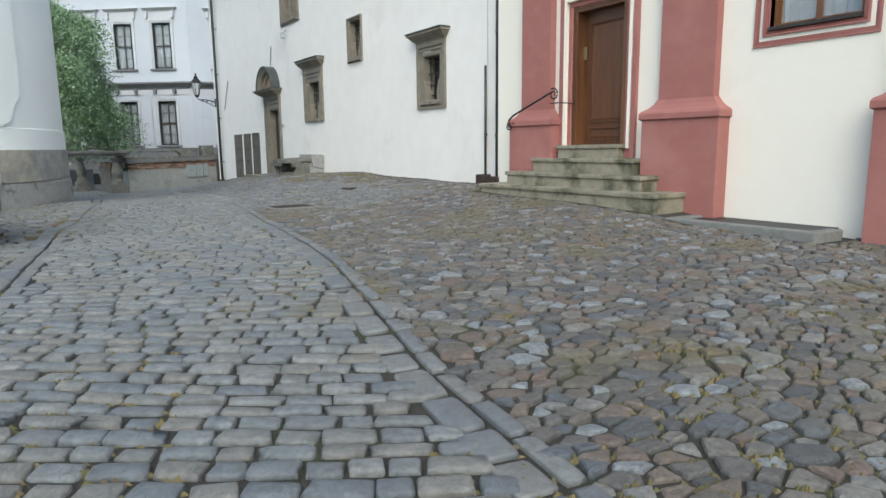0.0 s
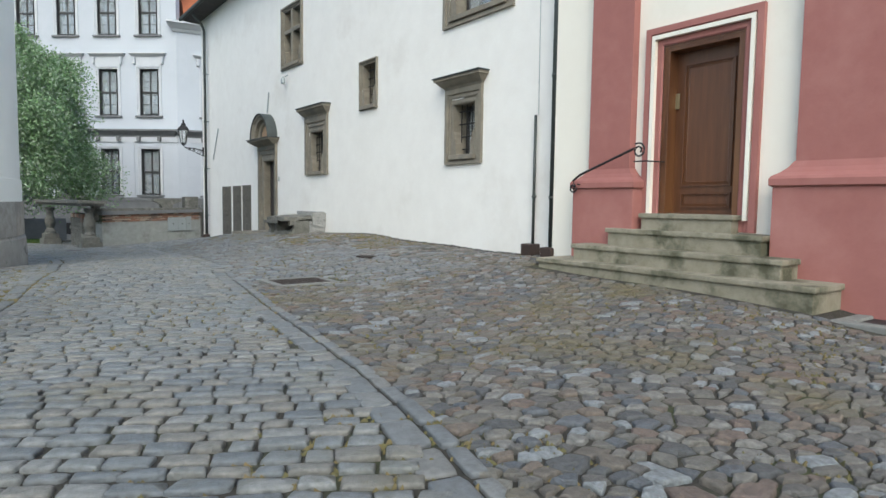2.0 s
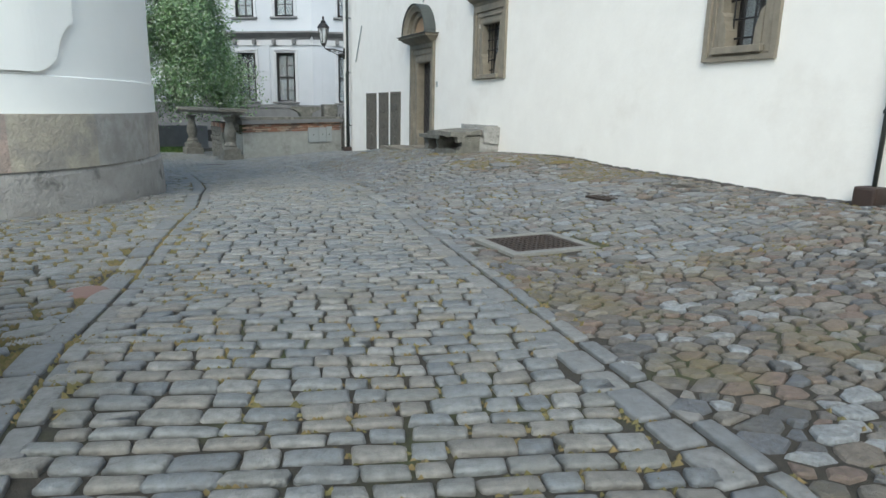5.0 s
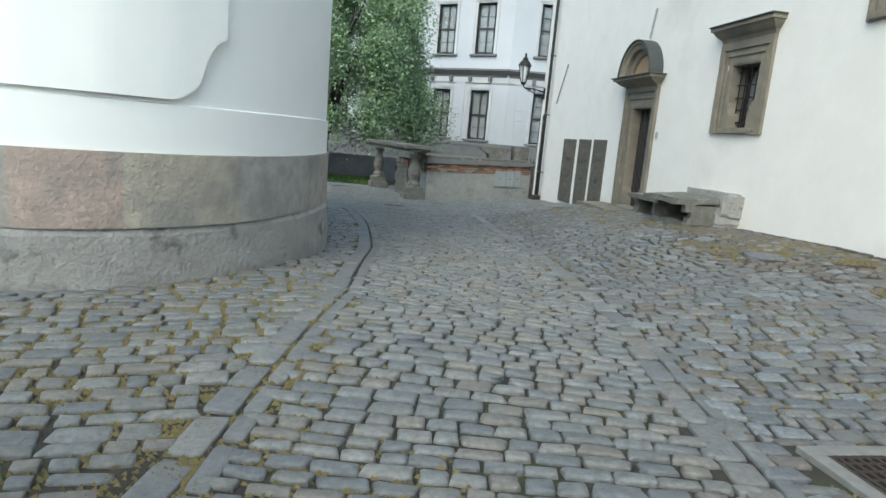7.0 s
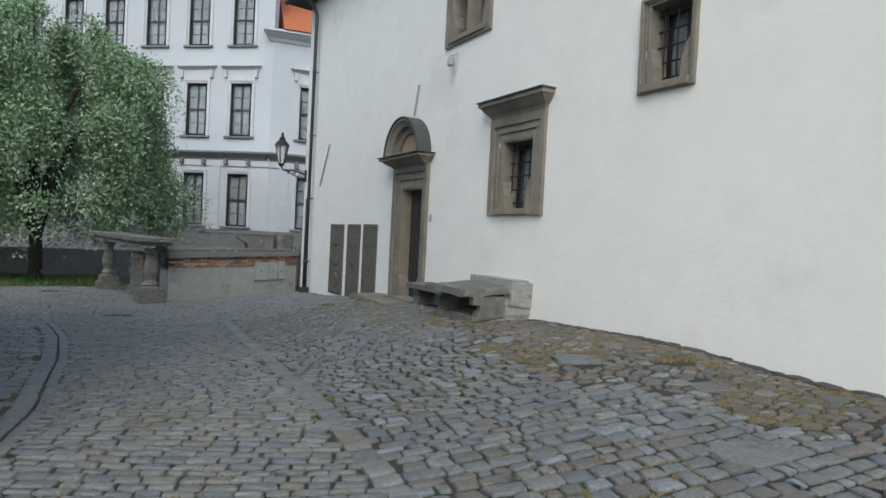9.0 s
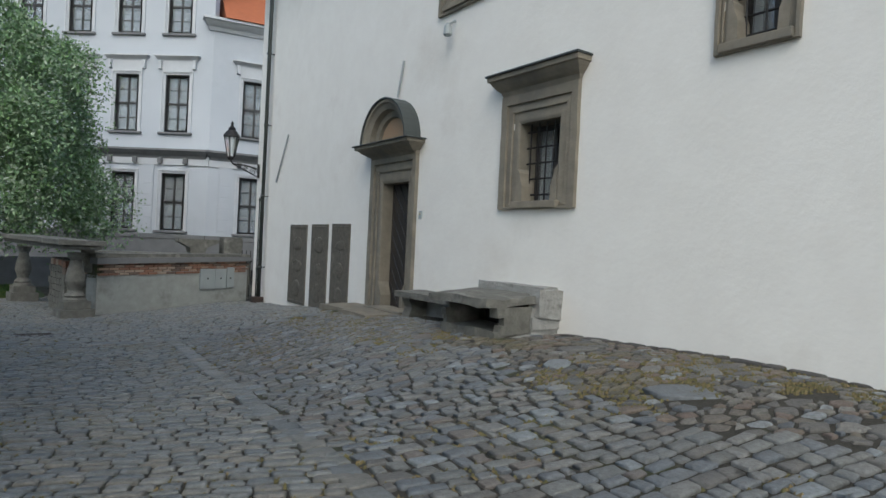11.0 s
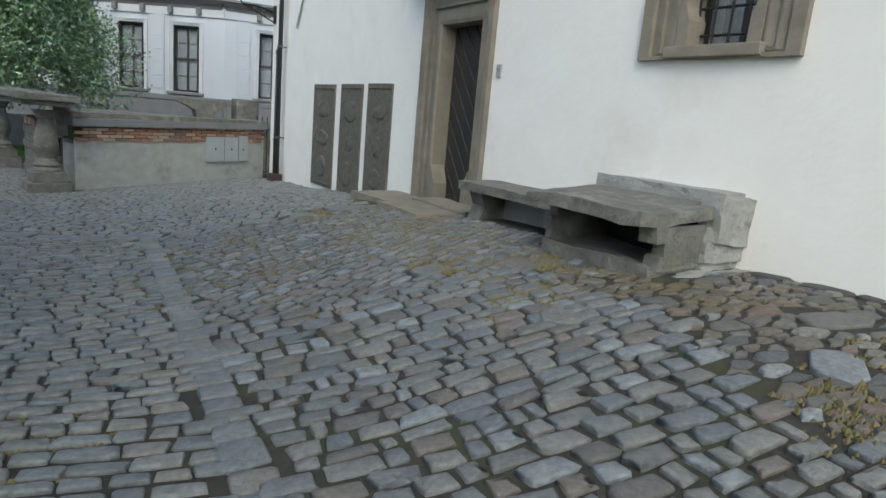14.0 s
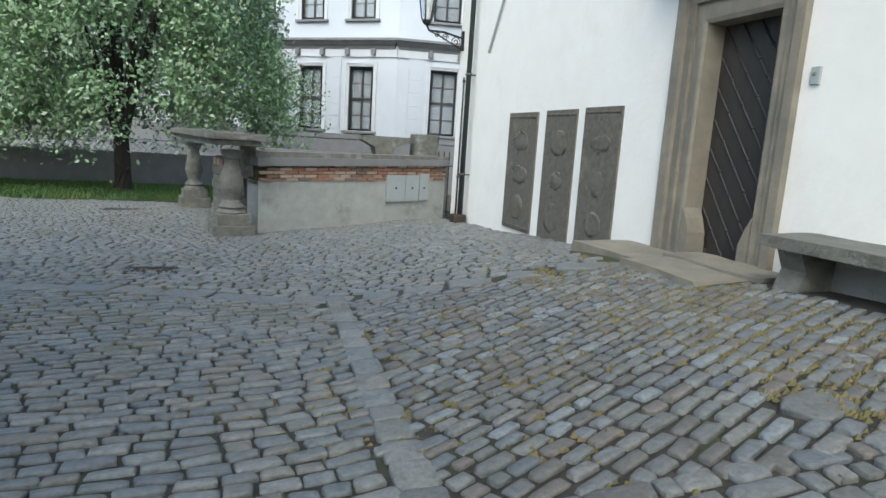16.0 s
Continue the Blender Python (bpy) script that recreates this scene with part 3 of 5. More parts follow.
# street lantern on an iron bracket
lamp = thing("wall_lantern", 7.98, 29.75, 3.16, "black iron street lantern on scrolled wall bracket", "street lamp")
br = part("bracket", tube([(0, 0, 0.02), (-0.4, 0, 0.1), (-0.72, 0, 0.1), (-0.78, 0, 0.2)], 0.022), M_IRON, lamp)
part("wall_plate", box(-0.03, 0.02, -0.04, 0.04, -0.22, 0.16, 0.008), M_IRON, lamp)
for c, r in (((-0.16, -0.06), 0.1), ((-0.38, 0.0), 0.07), ((-0.55, 0.03), 0.05)):
    part("scroll", tube([(c[0] + r * (1 - k / 30) * math.cos(k * 0.42), 0, c[1] + r * (1 - k / 30) * math.sin(k * 0.42)) for k in range(24)], 0.011, 6), M_IRON, br)
part("lower_brace", tube([(0, 0, -0.2), (-0.2, 0, -0.12), (-0.45, 0, 0.0), (-0.7, 0, 0.09)], 0.014), M_IRON, br)
head = part("cage", lathe([(0.06, 0.2), (0.09, 0.24), (0.1, 0.28), (0.07, 0.3)], 6, -0.78, 0), M_IRON, lamp)
for k in range(6):
    a = math.pi / 3 * k
    part("rib", tube([(-0.78 + 0.1 * math.cos(a), 0.1 * math.sin(a), 0.28), (-0.78 + 0.2 * math.cos(a), 0.2 * math.sin(a), 0.82)], 0.013, 5), M_IRON, head)
part("glass", lathe([(0.09, 0.29), (0.185, 0.81)], 6, -0.78, 0), M_LAMPGLASS, lamp)
part("cap", lathe([(0.23, 0.82), (0.22, 0.86), (0.13, 0.98), (0.09, 1.0), (0.1, 1.06), (0.05, 1.1), (0.03, 1.14), (0.045, 1.19), (0.01, 1.25)], 12, -0.78, 0), M_IRON, lamp)

# stone benches by the wall
b1 = thing("stone_bench", 7.5, 18.6, 0.2, "rough stone bench block with thick slab over dark niche", "stone bench")
part("seat_slab", box(-0.64, 0.3, -0.52, 0.68, 0.43, 0.53, rough=0.035, cuts=6, m=pose(0, 0, 0.02, 0, -2.5, 0)), M_GREY, b1, "mossy grey stone slab")
part("base_stone", box(-0.5, 0.1, -0.5, 0.62, -0.22, 0.13, rough=0.035, cuts=5), M_GREY, b1)
# niche back is near black to paint the shade under the slab
part("niche_back", box(0.2, 0.5, -0.4, 0.55, 0.0, 0.44), M_PAINTED_SHADE, b1)
for dz, dx, y_ in ((0.1, 0.0, -0.4), (0.2, 0.05, -0.42), (0.31, -0.05, -0.36)):
    part("side_stone", box(-0.44 + dx, 0.06, -0.52, y_, dz, dz + 0.115, rough=0.025, cuts=3), M_GREY, b1)
    part("side_stone", box(0.06, 0.5, -0.54 - dx * 0.5, -0.38, dz - 0.06, dz + 0.09, rough=0.03, cuts=3), M_PLINTH_LOW, b1)
for dz, dx in ((0.1, 0.0), (0.21, 0.03), (0.32, -0.03)):
    part("side_stone", box(-0.44 - dx, 0.1, 0.57, 0.65, dz, dz + 0.11, rough=0.025, cuts=3), M_GREY, b1)
part("foot_rubble", box(-0.3, 0.5, -0.66, -0.44, -0.25, 0.08, rough=0.05, cuts=5), M_PLINTH_LOW, b1, "crumbling mortar at the foot")
part("back_ledge", box(0.26, 0.51, -0.5, 0.8, 0.36, 0.66, rough=0.025, cuts=5), M_PLINTH_LOW, b1, "plastered ledge against the wall")
part("end_block", box(0.12, 0.51, -0.6, -0.4, 0.28, 0.63, rough=0.035, cuts=5), M_PLINTH_LOW, b1, "mortar covered end block")
b2 = thing("stone_bench", 7.7, 20.2, 0.12, "long low stone bench with worn slab seat", "stone bench")
part("seat_slab", box(-0.3, 0.3, -0.95, 0.92, 0.36, 0.45, rough=0.02, cuts=4), M_GREY, b2)
part("leg", extrude_outline([(-0.22, -0.2), (0.3, -0.2), (0.3, 0.37), (-0.24, 0.37), (-0.16, 0.2), (-0.22, 0.05)], 0.58, 0.8, 1), M_GREY, b2)
part("leg", extrude_outline([(-0.2, -0.2), (0.3, -0.2), (0.3, 0.37), (-0.22, 0.37)], -0.9, -0.7, 1), M_GREY, b2)
part("back_stone", box(0.12, 0.3, -0.7, 0.58, -0.1, 0.36, rough=0.015, cuts=3), M_PLINTH_LOW, b2)
for x0, x1, y0, y1, h in ((7.2, 7.95, 22.3, 23.5, 0.06), (7.0, 7.6, 21.3, 22.3, 0.05), (7.55, 7.98, 21.2, 22.4, 0.07)):
    gz = float(ground_z((x0 + x1) / 2, (y0 + y1) / 2))
    s = thing("doorstep_slab", (x0 + x1) / 2, (y0 + y1) / 2, gz, "worn uneven stone slab before the old door", "stone step", "doorstep slabs")
    part("slab", box((x0 - x1) / 2, (x1 - x0) / 2, (y0 - y1) / 2, (y1 - y0) / 2, -0.15, h, rough=0.02, cuts=4), M_SAND, s)

# ---- pink and cream house ----
PX = 7.75
part("wall_entrance", holed_wall(-9, 9.34, -1.2, 8.5, PX, PX + 0.7, [(6.36, 7.44, 0.0, 3.22), (3.2, 4.22, 2.38, 4.1)]), M_CREAM)
tagged(bpy.data.objects["wall_entrance"], "smooth cream plaster wall with pink pilasters", "wall", kind="structure")


def pilaster(y0, y1, z_foot):
    p = thing("pilaster", PX, (y0 + y1) / 2, z_foot, "pink painted plaster pilaster on tall moulded base", "pilaster", "pilasters of the entrance house", kind="structure")
    w = (y1 - y0) / 2
    part("base", box(-0.25, 0.02, -w, w, -0.5, 1.38 - z_foot, 0.008), M_PINK, p)
    bm = bmesh.new()
    rings = []
    for k, (d, e) in enumerate(((0.25, 0), (0.285, 0.03), (0.285, 0.03), (0.265, 0.015), (0.2, -0.05), (0.16, -0.11), (0.13, -0.16))):
        z = (1.38, 1.4, 1.47, 1.5, 1.54, 1.59, 1.66)[k] - z_foot
        rings.append([bm.verts.new(q) for q in ((0.02, -w - e, z), (-d, -w - e, z), (-d, w + e, z), (0.02, w + e, z))])
    for a, b in zip(rings, rings[1:]):
        for i in range(3):
            bm.faces.new((a[i], a[i + 1], b[i + 1], b[i]))
    part("base_moulding", bm, M_PINK, p)
    part("shaft", box(-0.125, 0.02, -w + 0.17, w - 0.17, 1.6 - z_foot, 8.4 - z_foot, 0.006), M_PINK, p)


pilaster(7.66, 8.71, 0.3)
pilaster(4.66, 5.84, 0.05)
pilaster(1.75, 2.92, -0.05)
d2 = thing("door_2", label="polished brown wooden panel door in pink painted surround", category="door", kind="structure")
part("surround", surround(6.12, 7.68, 0.86, 3.46, 6.36, 7.44, 0.9, 3.22, PX, 0.06, PX + 0.02, bottom=False), M_PINK, d2)
for a, b in ((6.215, 6.265), (7.535, 7.585)):
    part("cream_fillet", box(PX - 0.066, PX + 0.01, a, b, 1.0, 3.36), M_CREAM, d2)
part("cream_fillet", box(PX - 0.066, PX + 0.01, 6.265, 7.535, 3.31, 3.36), M_CREAM, d2)
part("reveal", surround(6.36, 7.44, 1.05, 3.22, 6.44, 7.36, 1.05, 3.14, PX + 0.02, 0.01, PX + 0.28, bottom=False), M_OAK, d2)
lf = part("door_leaf", box(PX + 0.2, PX + 0.27, 6.42, 7.38, 1.06, 3.16, 0.005), M_OAK, d2)
for a, b, c, d in ((6.56, 7.24, 1.42, 2.98), (6.56, 7.24, 1.14, 1.34)):
    part("panel_moulding", surround(a, b, c, d, a + 0.06, b - 0.06, c + 0.06, d - 0.06, PX + 0.2, 0.022, PX + 0.21), M_OAK, lf)
part("number_plate", box(PX + 0.165, PX + 0.18, 7.3, 7.36, 2.42, 2.62, 0.004), M_BRASS, d2)
win6 = thing("window_6", label="brown framed window with cream and pink painted border", category="window", kind="structure")
part("pink_border", surround(3.02, 4.4, 2.2, 4.3, 3.08, 4.34, 2.27, 4.23, PX, 0.02, PX - 0.005), M_PINK, win6)
part("inner_border", surround(3.13, 4.29, 2.32, 4.16, 3.2, 4.22, 2.38, 4.1, PX, 0.03, PX + 0.1), M_PINK, win6)
part("frame", surround(3.2, 4.22, 2.38, 4.1, 3.28, 4.14, 2.47, 4.02, PX + 0.12, 0.03, PX + 0.18), M_OAK, win6)
part("sill", box(PX - 0.05, PX + 0.14, 3.2, 4.22, 2.38, 2.42, 0.006), M_DARKWOOD, win6)
part("mullion", box(PX + 0.09, PX + 0.14, 3.68, 3.74, 2.42, 4.1), M_OAK, win6)
part("pane", box(PX + 0.13, PX + 0.138, 3.25, 4.17, 2.44, 4.05), M_GLASS, win6)
for k in range(7):
    y = 3.3 + k * 0.13
    part("curtain_fold", tube([(PX + 0.28, y, 2.4), (PX + 0.28, y + 0.02, 4.1)], 0.06, 8), M_CURTAIN, win6, smooth=True)

# entrance steps
steps = thing("entrance_steps", 7.2, 6.9, 0.2, "four worn mossy sandstone steps up to the brown door", "steps")
for k, (x, y0, y1, z) in enumerate(((6.85, 5.07, 8.78, 0.41), (7.1, 5.5, 8.36, 0.625), (7.35, 5.84, 7.98, 0.85), (7.55, 6.3, 7.6, 1.06))):
    low = -0.2 if k == 0 else z - 0.23
    s = part("riser", box(x - 7.2 + 0.03, 0.56, y0 - 6.9 + 0.03, y1 - 6.9 - 0.03, low - 0.2, z - 0.2 - 0.06, rough=0.006, bevel=0.01), M_STEP, steps)
    part("tread", box(x - 7.2, 0.57 if k < 3 else 0.75, y0 - 6.9, y1 - 6.9, z - 0.2 - 0.06, z - 0.2, 0.014, 0.006), M_STEP, steps)
rail = thing("handrail", 7.42, 8.1, 1.4, "black wrought iron handrail with scrolled ends", "handrail")
part("rail", tube([(0, 0.5, 0.02), (0, 0.54, 0.1), (0, 0.42, 0.18), (0, -0.5, 0.5)], 0.017), M_IRON, rail)
part("scroll", tube([(0, 0.52 - 0.07 * (1 - k / 26) * math.cos(k * 0.4) + 0.02, 0.0 - 0.07 * (1 - k / 26) * math.sin(k * 0.4)) for k in range(20)], 0.012, 6), M_IRON, rail)
part("scroll", tube([(0, -0.57 + 0.1 * (1 - k / 34) * math.cos(k * 0.4 + 1.0), 0.47 + 0.1 * (1 - k / 34) * math.sin(k * 0.4 + 1.0)) for k in range(24)], 0.012, 6), M_IRON, rail)
part("wall_hook", tube([(0, -0.5, 0.33), (0, -0.7, 0.33), (0.34, -0.72, 0.33)], 0.01, 6), M_IRON, rail)
part("wall_hook", tube([(0, 0.45, 0.05), (0.34, 0.45, 0.02)], 0.01, 6), M_IRON, rail)
area = thing("light_well", 7.2, 4.1, 0.0, "stone curbed light well with black mesh cover", "light well")
part("curb", box(-0.32, -0.16, -1.0, 0.85, -0.2, 0.13, 0.02, 0.01), M_CONCRETE, area)
part("curb", box(-0.16, 0.3, -1.0, -0.84, -0.2, 0.12, 0.02, 0.01), M_CONCRETE, area)
part("curb", box(-0.16, 0.3, 0.7, 0.85, -0.2, 0.13, 0.02, 0.01), M_CONCRETE, area)
part("mesh_cover", box(-0.17, 0.53, -0.85, 0.71, -0.1, 0.1), M_BLACKPLASTIC, area)

# ---- rounded white building ----
OUTLINE = [(-14, 13.18), (-1.5, 13.2), (-0.9, 13.26), (-0.4, 13.42), (0.0, 13.68), (0.4, 14.07), (0.7, 14.55), (0.9, 15.05), (1.05, 15.6), (1.13, 16.2), (1.15, 16.8), (1.05, 17.5), (0.7, 18.3), (0.1, 19.0), (-1.0, 19.5), (-14, 20)]


def along(d, step=0.2):
    """Points and outward normals along the rounded outline, pushed out by d."""
    out = []
    P = [Vector(p) for p in OUTLINE]
    for i in range(len(P) - 1):
        n_ = max(1, int((P[i + 1] - P[i]).length / step))
        for k in range(n_):
            out.append(P[i].lerp(P[i + 1], k / n_))
    out.append(P[-1])
    for _ in range(6):
        out = [out[0]] + [(out[i - 1] + out[i] * 2 + out[i + 1]) / 4 for i in range(1, len(out) - 1)] + [out[-1]]
    res = []
    for i, p in enumerate(out):
        t = (out[min(i + 1, len(out) - 1)] - out[max(i - 1, 0)]).normalized()
        res.append(p + d * Vector((t.y, -t.x)))
    return res


def skirt(levels, rough=0.0):
    """A wall round the outline: levels of (push out, z)."""
    bm = bmesh.new()
    for low, high in zip(levels, levels[1:]):
        a, b = ([bm.verts.new((p.x, p.y, z)) for p in along(d)] for d, z in (low, high))
        for k in range(len(a) - 1):
            bm.faces.new((a[k], a[k + 1], b[k + 1], b[k]))
    if rough:
        for v in bm.verts:
            v.co += rough * noise.noise_vector(v.co * 2.3) + rough * 0.5 * noise.noise_vector(v.co * 8)
    return bm


tagged(part("wall_west", skirt([(-0.5, 9.0), (-0.035, 9.0), (-0.035, 1.47), (-0.012, 1.46), (-0.012, 1.0), (-0.5, 1.0)]), M_COOL, smooth=True), "smooth pale rounded plaster wall with shallow panels", "wall", kind="structure")
plinth = thing("plinth", label="weathered rounded stone plinth under pale plaster wall", category="plinth", kind="structure")
part("lower_course", skirt([(-0.3, -0.6), (0.05, -0.6), (0.05, 0.1), (0.035, 0.3), (0.03, 0.43), (0.0, 0.5), (-0.3, 0.5)], 0.012), M_PLINTH_LOW, plinth, "grey patched lower course", smooth=True)
# upper course of single stones
edge = along(0.0, 0.1)
i0 = 0
rng = random.Random(5)
while i0 < len(edge) - 12:
    i1 = min(len(edge) - 1, i0 + rng.choice((7, 9, 10, 12)))
    if edge[i0].x > -5.5 and not (edge[i0].y > 18.8):
        bm = bmesh.new()
        inner = along(-0.3, 0.1)
        for lv in ((0.49, 1.075),):
            cols = []
            for k in range(i0, i1 + 1):
                s = 0.004 if k in (i0, i1) else 0.0
                p = edge[k] + (inner[k] - edge[k]) * (s * 6)
                cols.append([bm.verts.new((p.x, p.y, lv[0])), bm.verts.new((p.x, p.y, lv[1])), bm.verts.new((inner[k].x, inner[k].y, lv[1]))])
            for a, b in zip(cols, cols[1:]):
                bm.faces.new((a[0], b[0], b[1], a[1]))
                bm.faces.new((a[1], b[1], b[2], a[2]))
        part("stone", bm, M_PLINTH, plinth)
    i0 = i1
tagged(part("plinth_core", skirt([(-0.02, -0.5), (-0.02, 1.06)]), M_PLINTH_LOW), "stone core of the rounded plinth", "plinth", kind="structure")
# shallow raised panel with a scrolled lower corner
bm = bmesh.new()
fr, bk = along(-0.02, 0.06), along(-0.06, 0.06)
cols = []
for k, p in enumerate(fr):
    if p.x > 0.34 or p.y > 14.3:
        break
    x = p.x
    if x < -0.02:
        z = 1.5
    elif x < 0.17:
        u_ = (x + 0.02) / 0.19
        z = 1.5 + 0.14 * (1 - math.cos(u_ * math.pi / 2))
    else:
        u_ = (x - 0.17) / 0.17
        z = 1.66 + 0.36 * math.sin(min(1, u_) * math.pi / 2) ** 0.7
    cols.append([bm.verts.new((bk[k].x, bk[k].y, z)), bm.verts.new((p.x, p.y, z)), bm.verts.new((p.x, p.y, 8.9)), bm.verts.new((bk[k].x, bk[k].y, 8.9))])
for a, b in zip(cols, cols[1:]):
    for i in range(3):
        bm.faces.new((a[i], b[i], b[i + 1], a[i + 1]))
bm.faces.new(cols[-1])
tagged(part("wall_panel", bm, M_COOL), "shallow raised plaster panel with scrolled corner", "wall panel", kind="structure")

# ---- parapet at the far end ----
PARAPET = pose(5.98, 29.45, -0.6, 0, 0, 22) @ Matrix.Diagonal((1.09, 1, 0.87, 1))
lw = thing("parapet_wall", label="low rendered wall with brick course and stone coping", category="low wall", kind="structure")
lw.matrix_basis = PARAPET
part("rendered_body", extrude_outline([(-1.95, -0.6), (1.95, -0.6), (1.95, 1.2), (-1.95, 0.98)], 0.0, 0.45, 1), M_RENDER, lw)
bm = extrude_outline([(-2.0, 1.28), (1.98, 1.38), (1.98, 1.52), (-2.0, 1.44)], -0.09, 0.55, 1)
part("coping", bm, M_BAND, lw, "dark weathered stone coping")
part("coping_slope", extrude_outline([(-2.0, 1.44), (1.98, 1.52), (1.98, 1.6), (-2.0, 1.56)], 0.0, 0.5, 1), M_GREY, lw)
part("brick_backing", extrude_outline([(-1.95, 0.9), (1.95, 1.1), (1.95, 1.4), (-1.95, 1.3)], 0.03, 0.42, 1), M_SOIL, lw)
brick_me = mesh_of(box(-0.105, 0.105, -0.03, 0.05, -0.03, 0.03, 0.006), "brick", M_BRICK)
for row in range(5):
    x = -1.93 + (row % 2) * 0.12
    while x < 1.85:
        z = 1.0 + row * 0.072 + 0.03 * (x + 2) / 2
        b = new("brick", brick_me)
        b.parent = lw
        b.matrix_basis = pose(x + 0.1, 0.005 + rng.uniform(-0.008, 0.008), z, 0, 2 * -0.7, 0)
        x += 0.225
cab = thing("meter_cabinet", 7.0, 29.86, -0.17, "grey metal service cabinets on the low wall", "meter cabinet", rz=22)
for a, b in ((-0.54, -0.08), (-0.07, 0.28), (0.3, 0.54)):
    dr = part("cabinet_door", box(a, b, -0.05, 0.01, 0.02 if b < 0.5 else 0.04, 0.56 if b < 0.5 else 0.6, 0.008), M_STEEL, cab)
    part("latch", box((a + b) / 2 - 0.015, (a + b) / 2 + 0.015, -0.062, -0.05, 0.28, 0.32), M_IRON, dr)


def baluster(parent, x, y, z, h):
    s = h / 1.75
    prof = [(0.0, 0.42), (0.2, 0.42), (0.21, 0.46), (0.17, 0.52), (0.19, 0.56), (0.14, 0.62), (0.12, 0.68), (0.175, 0.9), (0.165, 1.05), (0.115, 1.3), (0.1, 1.42), (0.13, 1.44), (0.13, 1.48), (0.16, 1.55), (0.17, 1.58), (0.0, 1.58)]
    b = part("baluster", lathe([(max(r * 1.15, 0.005), z + zz * s) for r, zz in prof], 20, x, y), M_GREY, parent, smooth=False)
    part("pedestal", box(x - 0.34, x + 0.34, y - 0.34, y + 0.34, z - 0.3, z + 0.24 * s, 0.02, 0.012), M_GREY, b)
    part("pedestal_step", box(x - 0.27, x + 0.27, y - 0.27, y + 0.27, z + 0.24 * s, z + 0.44 * s, 0.015, 0.01), M_GREY, b)


bal = thing("balustrade", 3.57, 28.5, 0, "weathered stone balustrade with thick balusters and top slab", "balustrade", kind="structure", rz=9)
gz = -0.7
baluster(bal, 0, 0, gz, 1.62)
baluster(bal, 0, 5.4, gz - 0.12, 1.7)
part("top_slab", box(-0.48, 0.48, -0.5, 6.0, 0.93, 1.05, 0.02, 0.015), M_GREY, bal)
part("top_moulding", box(-0.4, 0.4, -0.42, 5.9, 0.84, 0.93, 0.02, 0.01), M_GREY, bal)
part("half_pier", box(0.24, 0.46, 0.3, 0.62, 0.3, 0.84, 0.012, 0.01), M_GREY, bal)
infill = part("infill", box(0.12, 0.4, 0.95, 2.7, gz - 0.4, 0.55), M_SOIL, bal)
for r in range(8):
    y = 0.92 + 0.1 * (r % 2)
    while y < 2.5:
        w_, h_ = rng.uniform(0.16, 0.32), 0.14
        vs = box(0.06, 0.46, y, y + w_ - 0.02, gz + r * 0.155, gz + r * 0.155 + h_, rough=0.02, cuts=2)
        part("brick" if r > 6 else "stone", vs, M_BRICK if r > 6 else M_GREY, infill)
        y += w_
for r in range(8):
    x_ = -0.04
    while x_ < 0.5:
        w_ = rng.uniform(0.14, 0.24)
        part("brick" if r > 5 else "stone", box(x_, min(x_ + w_ - 0.02, 0.5), 0.72, 0.95, gz + r * 0.155, gz + r * 0.155 + 0.14, rough=0.018, cuts=2), M_BRICK if r > 5 else M_GREY, infill)
        x_ += w_
far = thing("stone_trough", 7.0, 32.2, 0.6, "worn carved stone block on the far parapet", "stone block")
part("bowl", extrude_outline([(-0.55, 0.55), (0.6, 0.55), (0.6, 0.45), (0.25, 0.3), (0.2, 0.1), (-0.2, 0.1), (-0.25, 0.3), (-0.55, 0.45)], -0.25, 0.25, 1), M_GREY, far)
part("foot", box(-0.3, 0.3, -0.28, 0.28, -1.8, 0.12, 0.02, 0.01), M_GREY, far)
part("block", box(0.75, 1.3, -0.3, 0.3, -1.8, 0.66, 0.03, 0.02), M_GREY, far)
pw = tagged(part("parapet_far", box(4.3, 8.6, 31.9, 32.3, -1.8, 0.72, 0.02, 0.01), M_GREY), "second low stone parapet behind the front one", "low wall", kind="structure")
gate = thing("iron_gate", 8.05, 30.3, -0.6, "narrow black iron gate beside the house corner", "gate")
for k in range(5):
    part("bar", tube([(k * 0.12 - 0.25, 0, 0), (k * 0.12 - 0.25, 0, 1.5)], 0.012, 6), M_IRON, gate)
for z in (0.2, 1.2):
    part("rail", tube([(-0.3, 0, z), (0.3, 0, z)], 0.014, 6), M_IRON, gate)

# ---- palace beyond ----
FP, FU = Vector((9.13, 49.32, 0)), Vector((-0.766, 0.643, 0))
TO_FACADE = Matrix(((FU.x, -FU.y, 0, FP.x), (FU.y, FU.x, 0, FP.y), (0, 0, 1, 0), (0, 0, 0, 1)))


def facade_plane(bm, s0, s1, z0, z1, holes, depth=0.5):
    """A thick holed wall along local x whose face looks towards local +y."""
    src = holed_wall(s0, s1, z0, z1, 0.0, -depth, holes)
    for v in src.verts:
        v.co = Vector((v.co.y, v.co.x, v.co.z))
    return src


